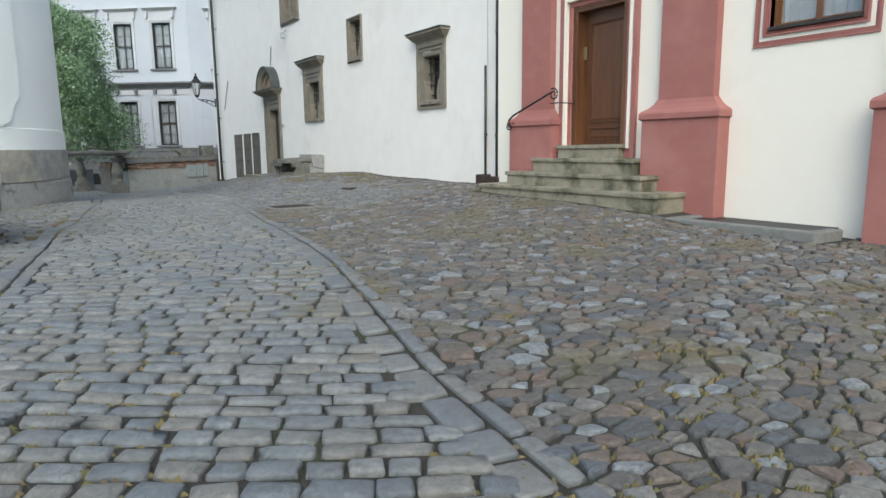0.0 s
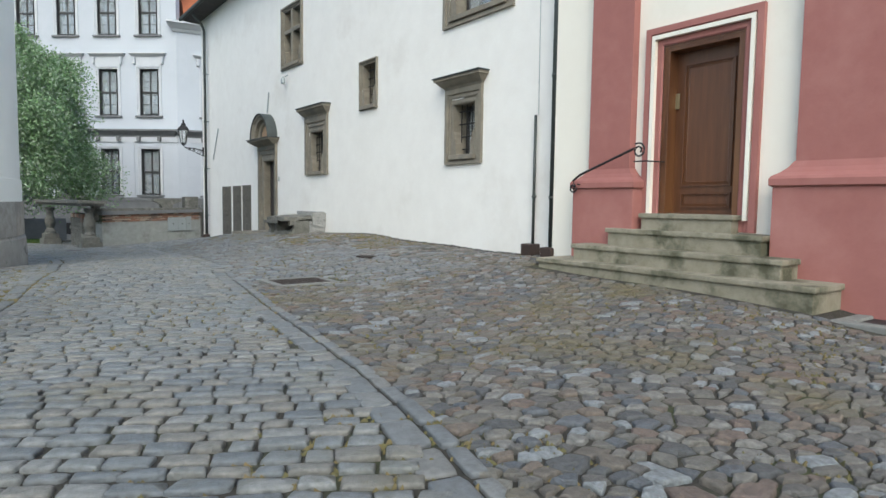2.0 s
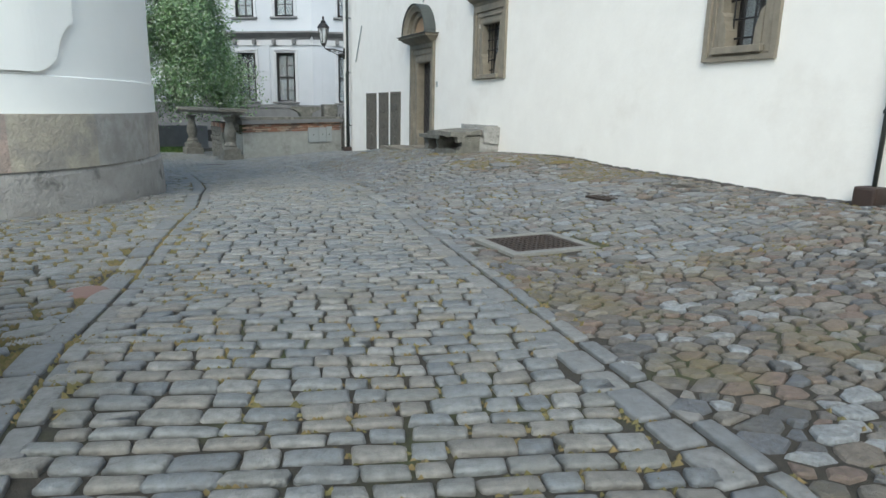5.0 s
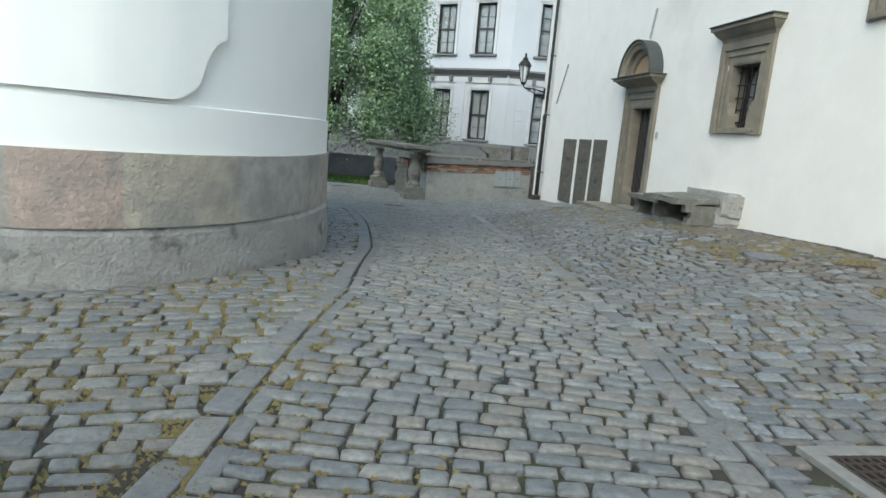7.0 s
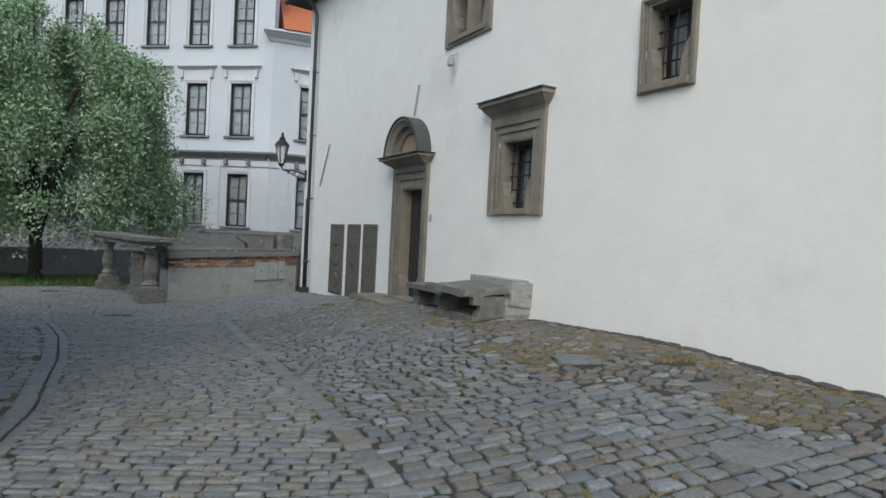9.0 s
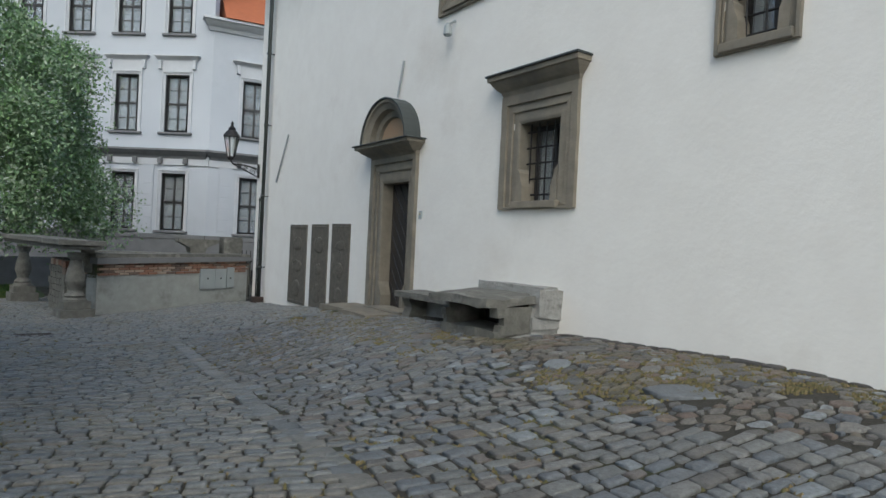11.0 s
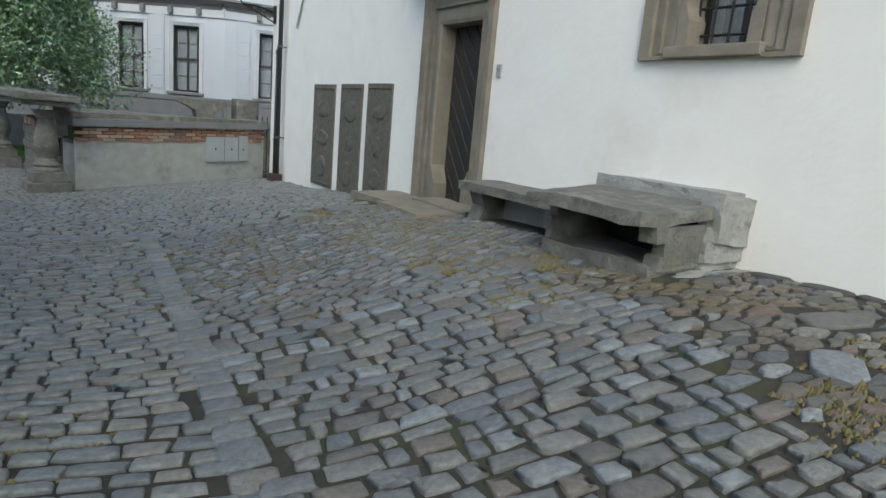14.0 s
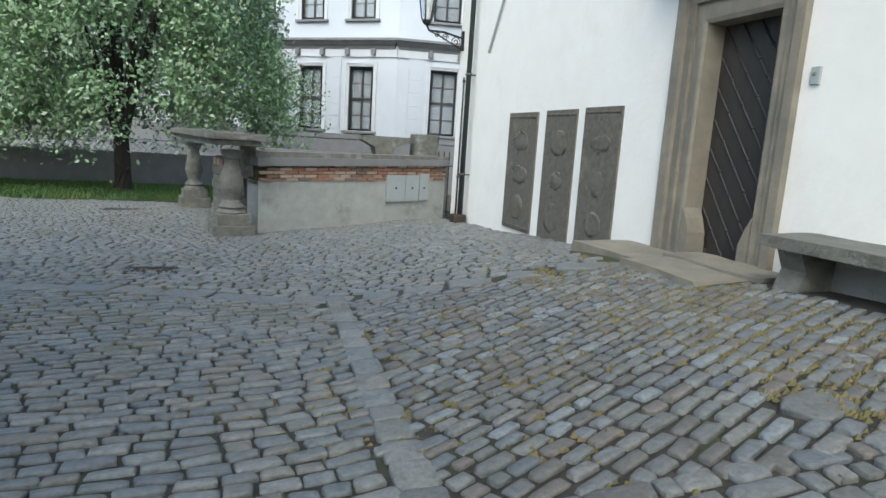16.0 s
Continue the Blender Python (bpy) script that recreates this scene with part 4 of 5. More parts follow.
def palace_window(parent, s, z0, z1, w, sill, hood):
    win = part("window", surround(s - w / 2, s + w / 2, z0, z1, s - w / 2 + 0.09, s + w / 2 - 0.09, z0 + 0.09, z1 - 0.09, 0, -0.2, 0.28), M_FRAME, parent)
    part("casing", surround(s - w / 2 - 0.22, s + w / 2 + 0.22, z0 - 0.02, z1 + 0.2, s - w / 2, s + w / 2, z0, z1, 0, 0.07, 0.05), M_TRIM, win)
    part("transom", box(0.17, 0.25, s - w / 2, s + w / 2, z0 + (z1 - z0) * 0.48, z0 + (z1 - z0) * 0.48 + 0.12), M_FRAME, win)
    part("mullion", box(0.18, 0.25, s - 0.05, s + 0.05, z0, z1), M_FRAME, win)
    for k in (0.24, 0.74):
        part("glazing_bar", box(0.2, 0.24, s - w / 2, s + w / 2, z0 + (z1 - z0) * k - 0.02, z0 + (z1 - z0) * k + 0.02), M_FRAME, win)
    part("pane", box(0.22, 0.23, s - w / 2, s + w / 2, z0, z1), M_GLASS, win)
    part("blind", box(0.55, 0.57, s - w / 2, s + w / 2, z0, z0 + (z1 - z0) * 0.45), M_CURTAIN, win)
    part("sill", box(-0.16, 0.1, s - w / 2 - 0.28, s + w / 2 + 0.28, z0 - 0.14, z0 - 0.02, 0.02), M_BAND, win)
    if hood:
        part("hood", cornice(s - w / 2 - 0.4, s + w / 2 + 0.4, z1 + 0.75, z1 + 1.02, 0, 0.3), M_TRIM, win)
        part("frieze", box(-0.05, 0.02, s - w / 2 - 0.2, s + w / 2 + 0.2, z1 + 0.2, z1 + 0.75), M_TRIM, win)
        for e in (-1, 1):
            part("bracket", box(-0.2, 0.02, s + e * (w / 2 + 0.3) - 0.09, s + e * (w / 2 + 0.3) + 0.09, z1 + 0.3, z1 + 0.76, 0.03), M_TRIM, win)


def palace_wing(name, label, m, s0, s1, columns, rows, top, w=1.33):
    ob = thing(name, label=label, category="building")
    holes = [(s - w / 2, s + w / 2, z0, z1) for s in columns for z0, z1, *_ in rows]
    part("wall", holed_wall(s0, s1, -4, top, 0, 0.5, holes), M_FACADE, ob)
    # near-black block that paints the unlit rooms behind the palace panes
    part("rear", box(4, 12, s0, s1, -4, top), M_PAINTED_SHADE, ob)
    for s in columns:
        for z0, z1, sill, hood in rows:
            palace_window(ob, s, z0, z1, w, sill, hood)
    part("string_course", cornice(s0 + 0.2, s1 - 0.1, 5.3, 5.8, 0, 0.42), M_BAND, ob)
    part("architrave", box(-0.07, 0.02, s0, s1, 4.95, 5.3), M_TRIM, ob)
    for s in columns:
        for e in (-0.72, 0.72):
            part("modillion", box(-0.26, 0.02, s + e - 0.11, s + e + 0.11, 5.02, 5.34, 0.03), M_BAND, ob)
    part("plinth_band", box(-0.12, 0.02, s0, s1, 0.95, 1.2, 0.02), M_BAND, ob)
    part("base_wall", box(-0.08, 0.02, s0, s1, -4, 0.95), M_BAND, ob)
    for s in columns:
        # flat near-black block, the shade of the cellar opening put into its colour
        part("cellar_window", box(-0.1, 0.0, s - 0.45, s + 0.45, -1.4, -0.6), M_PAINTED_SHADE, ob)
        part("pilaster_strip", box(-0.05, 0.02, s + 1.1, s + 1.75, 1.2, 4.95), M_FACADE, ob)
        for zz in np.arange(1.75, 4.8, 0.62):
            part("rustication", box(-0.075, -0.045, s + 1.14, s + 1.71, float(zz) - 0.28, float(zz) + 0.28, 0.012), M_FACADE, ob)
    ob.matrix_basis = m
    return ob


ROWS_ = [(1.4, 4.5, 0, False), (6.75, 9.85, 0, True), (12.1, 15.1, 0, False)]
# local: x points into the building, y runs along the front
M_MAIN = Matrix(((-FU.y * -1, FU.x, 0, FP.x), (-FU.x, FU.y, 0, FP.y), (0, 0, 1, 0), (0, 0, 0, 1)))
palace = palace_wing("palace", "pale blue grey palace front with tall dark windows", M_MAIN, -2.65, 46, [-0.7 + 2.87 * k for k in range(16)], ROWS_, 22)
corner = FP + FU * -2.65
V = Vector((-0.86, -0.51, 0))
M_SIDE = Matrix(((0.51, V.x, 0, corner.x), (-0.86 * -1, V.y, 0, corner.y), (0, 0, 1, 0), (0, 0, 0, 1)))
wing = palace_wing("palace_side_wing", "pale grey side wing with dark windows and orange roof", M_SIDE, -24, 0, [-2.3 - 3.4 * k for k in range(6)], ROWS_[:2], 12.6)
part("eaves_moulding", cornice(-24, 0.2, 12.3, 12.9, 0, 0.6), M_TRIM, wing)
part("roof", extrude_outline([(-0.7, 12.92), (5.5, 17.8), (12, 12.92)], -24, -0.5, 1), M_TILE, wing, "orange clay tile roof")


# ---- trees ----
def tree(x, y, z, seed, height, radius, leaves, label):
    rng = random.Random(seed)
    t = thing("tree", x, y, z, label, "tree")
    bm = bmesh.new()
    fork = height * 0.16
    add_tube(bm, [(0, 0, -0.3), (0.05, 0, 0.1), (0.02, 0.05, fork * 0.5), (0.0, 0.08, fork)], [0.42, 0.3, 0.25, 0.22], 10)
    limbs = []
    for k in range(9):
        a = k * 2.4 + rng.uniform(-0.3, 0.3)
        r = radius * rng.uniform(0.45, 0.85)
        top = height * rng.uniform(0.62, 0.95)
        base = Vector((0, 0.08, fork * rng.uniform(0.55, 1.0)))
        e = Vector((r * math.cos(a), r * math.sin(a), top))
        mid = base.lerp(e, 0.45) + Vector((0, 0, 0.12 * height))
        mid.x *= 0.75
        mid.y *= 0.75
        pts = [base, base.lerp(mid, 0.5) + Vector((0, 0, 0.2)), mid, mid.lerp(e, 0.6), e]
        add_tube(bm, pts, [0.16, 0.12, 0.085, 0.05, 0.02], 7)
        limbs += [mid, mid.lerp(e, 0.5), e]
    part("trunk", bm, M_BARK, t)
    # drooping sprays of small leaves
    V_, F_ = [], []
    R = np.random.RandomState(seed)
    clumps = []
    while len(clumps) < leaves // 60:
        d = R.normal(size=3)
        d /= np.linalg.norm(d)
        rr = R.uniform(0.35, 1.05) ** 0.6
        wob = 1 + 0.6 * noise.noise(Vector(d * 1.7) + Vector((seed, 0, 0))) + 0.3 * noise.noise(Vector(d * 4.3))
        p = np.array([d[0] * radius, d[1] * radius, height * 0.56 + d[2] * height * 0.44]) * np.array([rr * wob, rr * wob, 1])
        if p[2] < height * 0.27 or (noise.noise(Vector(p * 0.6) + Vector((seed, 3, 1))) < 0.06):
            continue
        clumps.append(p)
    for p in clumps:
        n_ = 60
        out = np.array([p[0], p[1], 0]) / max(0.4, np.hypot(p[0], p[1]))
        s = R.uniform(0, 1, n_)
        ln = R.uniform(0.9, 2.0)
        side = R.normal(size=(n_, 3)) * np.array([0.2, 0.2, 0.14])
        c = p + out * (s * ln * 0.55)[:, None] + np.array([0, 0, -1]) * (s**2 * ln)[:, None] + side
        a, b = R.normal(size=(n_, 3)), R.normal(size=(n_, 3))
        a /= np.linalg.norm(a, axis=1)[:, None]
        b -= a * (a * b).sum(1)[:, None]
        b /= np.linalg.norm(b, axis=1)[:, None]
        h = R.uniform(0.05, 0.085, n_)[:, None]
        i = len(V_)
        for q in np.stack([c - a * h, c + b * h * 0.55, c + a * h, c - b * h * 0.55], 1).reshape(-1, 3).tolist():
            V_.append(q)
        F_ += [(i + 4 * k, i + 4 * k + 1, i + 4 * k + 2, i + 4 * k + 3) for k in range(n_)]
    me = bpy.data.meshes.new("crown")
    me.from_pydata(V_, [], F_)
    me.materials.append(M_LEAF)
    c = new("crown", me)
    c.parent = t
    return t


tree(0.3, 39.6, float(ground_z(0.3, 39.6)), 3, 10.6, 4.7, 126000, "spreading green tree with white blossom and drooping sprays")
tree(-5.2, 43.0, float(ground_z(-5.2, 43)), 8, 10.5, 5.2, 96000, "leafy green tree with dark forked trunk on the lawn")
tree(-9.5, 40.0, float(ground_z(-9.5, 40)), 11, 10.0, 5.0, 66000, "leafy green tree with dark trunk on the lawn")

# lawn behind the balustrade
R = np.random.RandomState(4)
gx, gy = R.uniform(-16, 3.2, 26000), R.uniform(35.2, 47, 26000)
keep = gy > 35.4 + 0.28 * np.maximum(0, -gx - 1) + 0.2 * np.sin(gx)
gx, gy = gx[keep], gy[keep]
gz_ = ground_z(gx, gy)
ang, hh = R.uniform(0, 6.28, len(gx)), R.uniform(0.07, 0.17, len(gx))
dx, dy = np.cos(ang) * 0.035, np.sin(ang) * 0.035
tri_ = np.stack([np.stack([gx - dx, gy - dy, gz_ - 0.01], -1), np.stack([gx + dx, gy + dy, gz_ - 0.01], -1), np.stack([gx + dy * 1.5, gy - dx * 1.5, gz_ + hh], -1)], 1).reshape(-1, 3)
me = bpy.data.meshes.new("lawn")
me.from_pydata(tri_.tolist(), [], [(3 * k, 3 * k + 1, 3 * k + 2) for k in range(len(gx))])
me.materials.append(M_GRASS)
tagged(new("lawn", me), "short green lawn grass under the trees", "grass", kind="stuff")
bm = bmesh.new()
grid = [[bm.verts.new((x, y + (0.25 * max(0, -x - 1) + 0.2 * math.sin(x) if y < 36 else 0), float(ground_z(x, y)) + 0.02)) for x in np.linspace(-16, 3.4, 40)] for y in np.linspace(35.2, 48, 24)]
for a, b in zip(grid, grid[1:]):
    for k in range(39):
        bm.faces.new((a[k], a[k + 1], b[k + 1], b[k]))
tagged(part("lawn_soil", bm, mat("lawn_soil", (0.055, 0.085, 0.022), 0.95, spots=(0.04, 0.05, 0.02), scale=3, amount=0.7, bump=0.5)), "green turf under the trees", "lawn", kind="structure")
tagged(part("wall_lawn", box(-30, 4.5, 47.6, 47.9, -3.5, -0.15, 0.02), M_BAND), "low grey wall at the back of the lawn", "wall", kind="structure")
fence = thing("lattice_fence", -6, 47.55, -0.15, "white lattice railing behind the lawn", "fence")
for k in range(-30, 30):
    part("lattice_bar", tube([(k * 0.25, 0, 0), (k * 0.25 + 0.5, 0, 0.55)], 0.012, 4), M_STEEL, fence)
    part("lattice_bar", tube([(k * 0.25 + 0.5, 0, 0), (k * 0.25, 0, 0.55)], 0.012, 4), M_STEEL, fence)
part("top_rail", tube([(-7.6, 0, 0.56), (8, 0, 0.56)], 0.02, 6), M_STEEL, fence)

# ---- drains ----
def drain(x, y, wx, wy, border, label, tilt=0.0):
    z = float(ground_z(x, y)) + 0.03
    d = thing("street_drain", x, y, z, label, "drain grate", rz=tilt)
    if border:
        for a in ((-wx / 2, wx / 2, -wy / 2, -wy / 2 + border), (-wx / 2, wx / 2, wy / 2 - border, wy / 2), (-wx / 2, -wx / 2 + border, -wy / 2 + border, wy / 2 - border), (wx / 2 - border, wx / 2, -wy / 2 + border, wy / 2 - border)):
            part("surround", box(*a, -0.1, 0.006, 0.005), M_CONCRETE, d)
    ix, iy = wx / 2 - border, wy / 2 - border
    # shallow floor, near black in place of the shade of a deep pit
    part("pit", box(-ix, ix, -iy, iy, -0.12, -0.035), M_PAINTED_SHADE, d)
    g = part("grate_frame", surround(-iy, iy, -ix, ix, -iy + 0.03, iy - 0.03, -ix + 0.03, ix - 0.03, 0, 0.0, 0.03), M_GRATE, d)
    g.matrix_basis = Matrix(((0, 0, 1, 0), (0, 1, 0, 0), (-1, 0, 0, 0), (0, 0, 0, 1)))
    n_ = max(4, int(ix * 2 / 0.05))
    for k in range(1, n_):
        xx = -ix + 2 * ix * k / n_
        part("bar", box(xx - 0.009, xx + 0.009, -iy, iy, -0.03, 0.002), M_GRATE, d)
    n_ = max(3, int(iy * 2 / 0.07))
    for k in range(1, n_):
        yy = -iy + 2 * iy * k / n_
        part("crossbar", box(-ix, ix, yy - 0.011, yy + 0.011, -0.03, -0.001), M_GRATE, d)


drain(4.08, 10.6, 0.9, 0.76, 0.09, "square rusty iron drain grate in pale stone surround")
drain(2.7, 24.9, 0.55, 0.35, 0.0, "small dark iron drain grate in the cobbles")
drain(5.9, 11.8, 0.4, 0.34, 0.0, "small dark iron cover among the flagstones")
drain(1.3, 32.6, 0.7, 0.4, 0.0, "flat dark iron cover before the lawn")
mh = thing("round_cover", 0.52, 10.44, float(ground_z(0.52, 10.44)) + 0.02, "round reddish brown stone cover in the cobbles", "cover")
part("disc", lathe([(0.14, -0.05), (0.14, 0.0), (0.12, 0.012), (0.01, 0.015)], 14), mat("red_stone", (0.16, 0.1, 0.08), 0.8, spots=(0.18, 0.11, 0.09), scale=20, amount=0.7), mh)

# ---- silver car ----
def build_car():
    c = thing("car", -0.12, 8.7, float(ground_z(-1.5, 8.7)) + 0.05, "parked silver hatchback car with red tail lights", "car")
    c.scale = (1.2, 1.2, 1.2)
    # sections along the car: x from the tail (0) to the nose (-4.6); (x, half width, sill z, belt z, roof z or None, roof half width)
    secs = [(0.0, 0.66, 0.46, 0.74, 0.82), (-0.04, 0.8, 0.38, 0.8, 0.98), (-0.12, 0.86, 0.3, 0.86, 1.03), (-0.4, 0.895, 0.24, 0.92, 1.04), (-1.0, 0.905, 0.22, 0.92, 1.02), (-2.2, 0.905, 0.22, 0.9, 0.98), (-3.2, 0.9, 0.22, 0.86, 0.94), (-3.9, 0.89, 0.22, 0.78, 0.88), (-4.4, 0.8, 0.28, 0.66, 0.76), (-4.62, 0.6, 0.36, 0.55, 0.62)]
    bm = bmesh.new()
    rings = []
    for x, w, lo, belt, top in secs:
        half = [(0, lo), (w * 0.75, lo), (w * 0.96, lo + 0.07), (w, lo + 0.2), (w * 0.985, (lo + belt) / 2 + 0.08), (w * 0.975, belt), (w * 0.9, top - 0.02), (w * 0.7, top + 0.015), (0, top + 0.03)]
        pts = half + [(-a, b) for a, b in reversed(half[1:-1])]
        rings.append([bm.verts.new((x, a, b)) for a, b in pts])
    for a, b in zip(rings, rings[1:]):
        for i in range(len(a)):
            bm.faces.new((a[i], a[(i + 1) % len(a)], b[(i + 1) % len(a)], b[i]))
    bm.faces.new(rings[0])
    bm.faces.new(rings[-1])
    body = part("body", bm, M_PAINT, c, smooth=True)
    bm = bmesh.new()
    rings = []
    for x, w, lo, hi in ((-0.3, 0.72, 1.0, 1.05), (-1.05, 0.66, 1.0, 1.4), (-1.7, 0.64, 1.0, 1.46), (-2.5, 0.64, 1.0, 1.45), (-3.35, 0.72, 0.96, 1.0)):
        rings.append([bm.verts.new((x, s * k, z)) for s, k, z in ((1, w + 0.16, lo - 0.02), (1, w, hi - 0.04), (1, w * 0.7, hi), (-1, w * 0.7, hi), (-1, w, hi - 0.04), (-1, w + 0.16, lo - 0.02))])
    for a, b in zip(rings, rings[1:]):
        for i in range(5):
            bm.faces.new((a[i], a[i + 1], b[i + 1], b[i]))
    part("greenhouse", bm, M_CARGLASS, c, "dark tinted car windows", smooth=False)
    part("roof_panel", box(-2.5, -1.1, -0.6, 0.6, 1.43, 1.475, 0.02), M_PAINT, c, smooth=True)
    for s in (-1, 1):
        tl = part("tail_light", extrude_outline([(-0.42, 0.93), (-0.05, 0.9), (-0.02, 0.74), (-0.1, 0.68), (-0.3, 0.68)], s * 0.8, s * 0.905, 1), M_REDLAMP, c, "red tail light")
        part("rear_face", box(-0.06, 0.015, min(s * 0.6, s * 0.84), max(s * 0.6, s * 0.84), 0.73, 0.87, 0.02), M_REDLAMP, tl)
        part("reverse_lamp", box(-0.16, 0.022, min(s * 0.76, s * 0.9), max(s * 0.76, s * 0.9), 0.77, 0.83, 0.01), M_CLEARLAMP, tl, "clear reversing lamp")
        part("reflector", box(-0.26, 0.012, min(s * 0.68, s * 0.895), max(s * 0.68, s * 0.895), 0.415, 0.45, 0.01), M_REDLAMP, c, "red bumper reflector")
        for x in (-0.95, -3.65):
            wh = part("tyre", lathe([(0.2, -0.1), (0.3, -0.1), (0.32, -0.06), (0.32, 0.06), (0.3, 0.1), (0.2, 0.1)], 28), M_RUBBER, c)
            wh.matrix_basis = Matrix.Translation((x, s * 0.8, 0.31)) @ Matrix.Rotation(math.pi / 2, 4, "X")
            part("rim", lathe([(0.2, -0.08), (0.21, -0.09), (0.19, -0.06), (0.05, -0.05), (0.05, 0.05), (0.19, 0.06), (0.21, 0.09), (0.2, 0.08)], 20), M_STEEL, wh)
    part("bumper_lower", box(-0.3, 0.03, -0.78, 0.78, 0.2, 0.36, 0.05), M_BLACKPLASTIC, c, "black lower bumper")
    part("bumper", box(-0.2, 0.06, -0.8, 0.8, 0.36, 0.64, 0.07), M_PAINT, c, smooth=True)
    part("plate_recess", box(-0.02, 0.03, -0.3, 0.3, 0.68, 0.86, 0.02), M_BLACKPLASTIC, c)
    part("wiper_foot", box(-0.36, -0.28, -0.5, -0.44, 1.03, 1.1, 0.01), M_BLACKPLASTIC, c)
    return c


build_car()

# ---- paving pieces ----
RING = [(1, -0.78), (1, 0.78), (0.84, 1), (-0.84, 1), (-1, 0.78), (-1, -0.78), (-0.84, -1), (0.84, -1)]
ROUND = [(1, -0.55), (0.96, 0.6), (0.62, 0.95), (-0.6, 1), (-1, 0.55), (-0.94, -0.6), (-0.6, -1), (0.58, -0.94)]


def outside_plinth(x, y):
    if y < 13.1 or y > 20.3:
        return True
    return x > lerp(y, [(13.1, -1.6), (13.3, -0.8), (13.5, -0.2), (14.1, 0.45), (15.05, 0.95), (16.2, 1.2), (17.5, 1.1), (18.3, 0.75), (19.3, -0.4), (20.3, -14)])


def street_rows(depth, length, test, seed, vary=0.3, row_gap=0.036, gap=0.014, reach=2.4):
    """Setts in rows that fan along the bend of the street: (x, y, half length, half depth, turn)."""
    rng = random.Random(seed)

    def axis_point(v):
        return Vector(((float(lerp(v, EDGE_L)) + float(lerp(v, EDGE_R))) / 2, v))

    def at(v, u):
        a = radians(float(lerp(v, ROW_TURN)))
        return axis_point(v) + u * Vector((math.cos(a), math.sin(a)))

    out, v = [], -5.0
    while v < 26:
        a = radians(float(lerp(v, ROW_TURN)))
        d = depth * (1.0 if v < 12 else 0.9) * rng.uniform(1 - vary * 0.5, 1 + vary * 0.5)
        step = d / max(0.5, math.cos(a) - 0.12 * math.sin(a))
        u = -reach + rng.uniform(-length, 0)
        normal = Vector((-math.sin(a), math.cos(a)))
        while u < reach:
            w = length * rng.uniform(1 - vary, 1 + vary * 1.2)
            mid = at(v + step / 2, u + w / 2)
            local = (at(v + step, u + w / 2) - at(v, u + w / 2)).dot(normal)
            if local > 0.05 and test(mid.x, mid.y) and outside_plinth(mid.x, mid.y):
                bow = 0.012 * math.sin(u * 2.1 + v * 1.7)
                out.append((mid.x, mid.y + bow, (w - gap) / 2, (local - row_gap) / 2, math.degrees(a) + rng.uniform(-2.5, 2.5)))
            u += w
        v += step
    return out


def course(x0, x1, y0, y1, depth, length, test, turn=0.0, seed=1, vary=0.3, gap=0.025, wave=0.03):
    """Stones laid in rows inside a turned rectangle: (x, y, half length, half depth, turn)."""
    rng = random.Random(seed)
    cx, cy, c, s = (x0 + x1) / 2, (y0 + y1) / 2, math.cos(radians(turn)), math.sin(radians(turn))
    half = 0.5 * math.hypot(x1 - x0, y1 - y0) if turn else None
    u0, u1, v0, v1 = (-half, half, -half, half) if turn else (x0 - cx, x1 - cx, y0 - cy, y1 - cy)
    out, v = [], v0
    while v < v1:
        d = depth * rng.uniform(1 - vary * 0.6, 1 + vary * 0.6)
        u = u0 + rng.uniform(-length, 0)
        while u < u1:
            w = length * rng.uniform(1 - vary, 1 + vary * 1.2)
            vv = v + d / 2 + wave * math.sin(u * 1.3 + v * 0.7) + rng.uniform(-0.006, 0.006)
            x, y = cx + c * (u + w / 2) - s * vv, cy + s * (u + w / 2) + c * vv
            if x0 < x < x1 and y0 < y < y1 and test(x, y) and outside_plinth(x, y):
                out.append((x, y, (w - gap) / 2, (d - gap) / 2, turn + rng.uniform(-3, 3) * vary * 3))
            u += w
        v += d
    return out


def profile_of(rise, crown):
    """Rings of a worn stone from its foot in the joint to its rounded head: (scale, height)."""
    return ((0.98, -0.03), (1.0, rise * 0.3), (0.99, rise * 0.62), (0.95, rise * 0.9), (0.87, rise + crown * 0.3), (0.45, rise + crown))


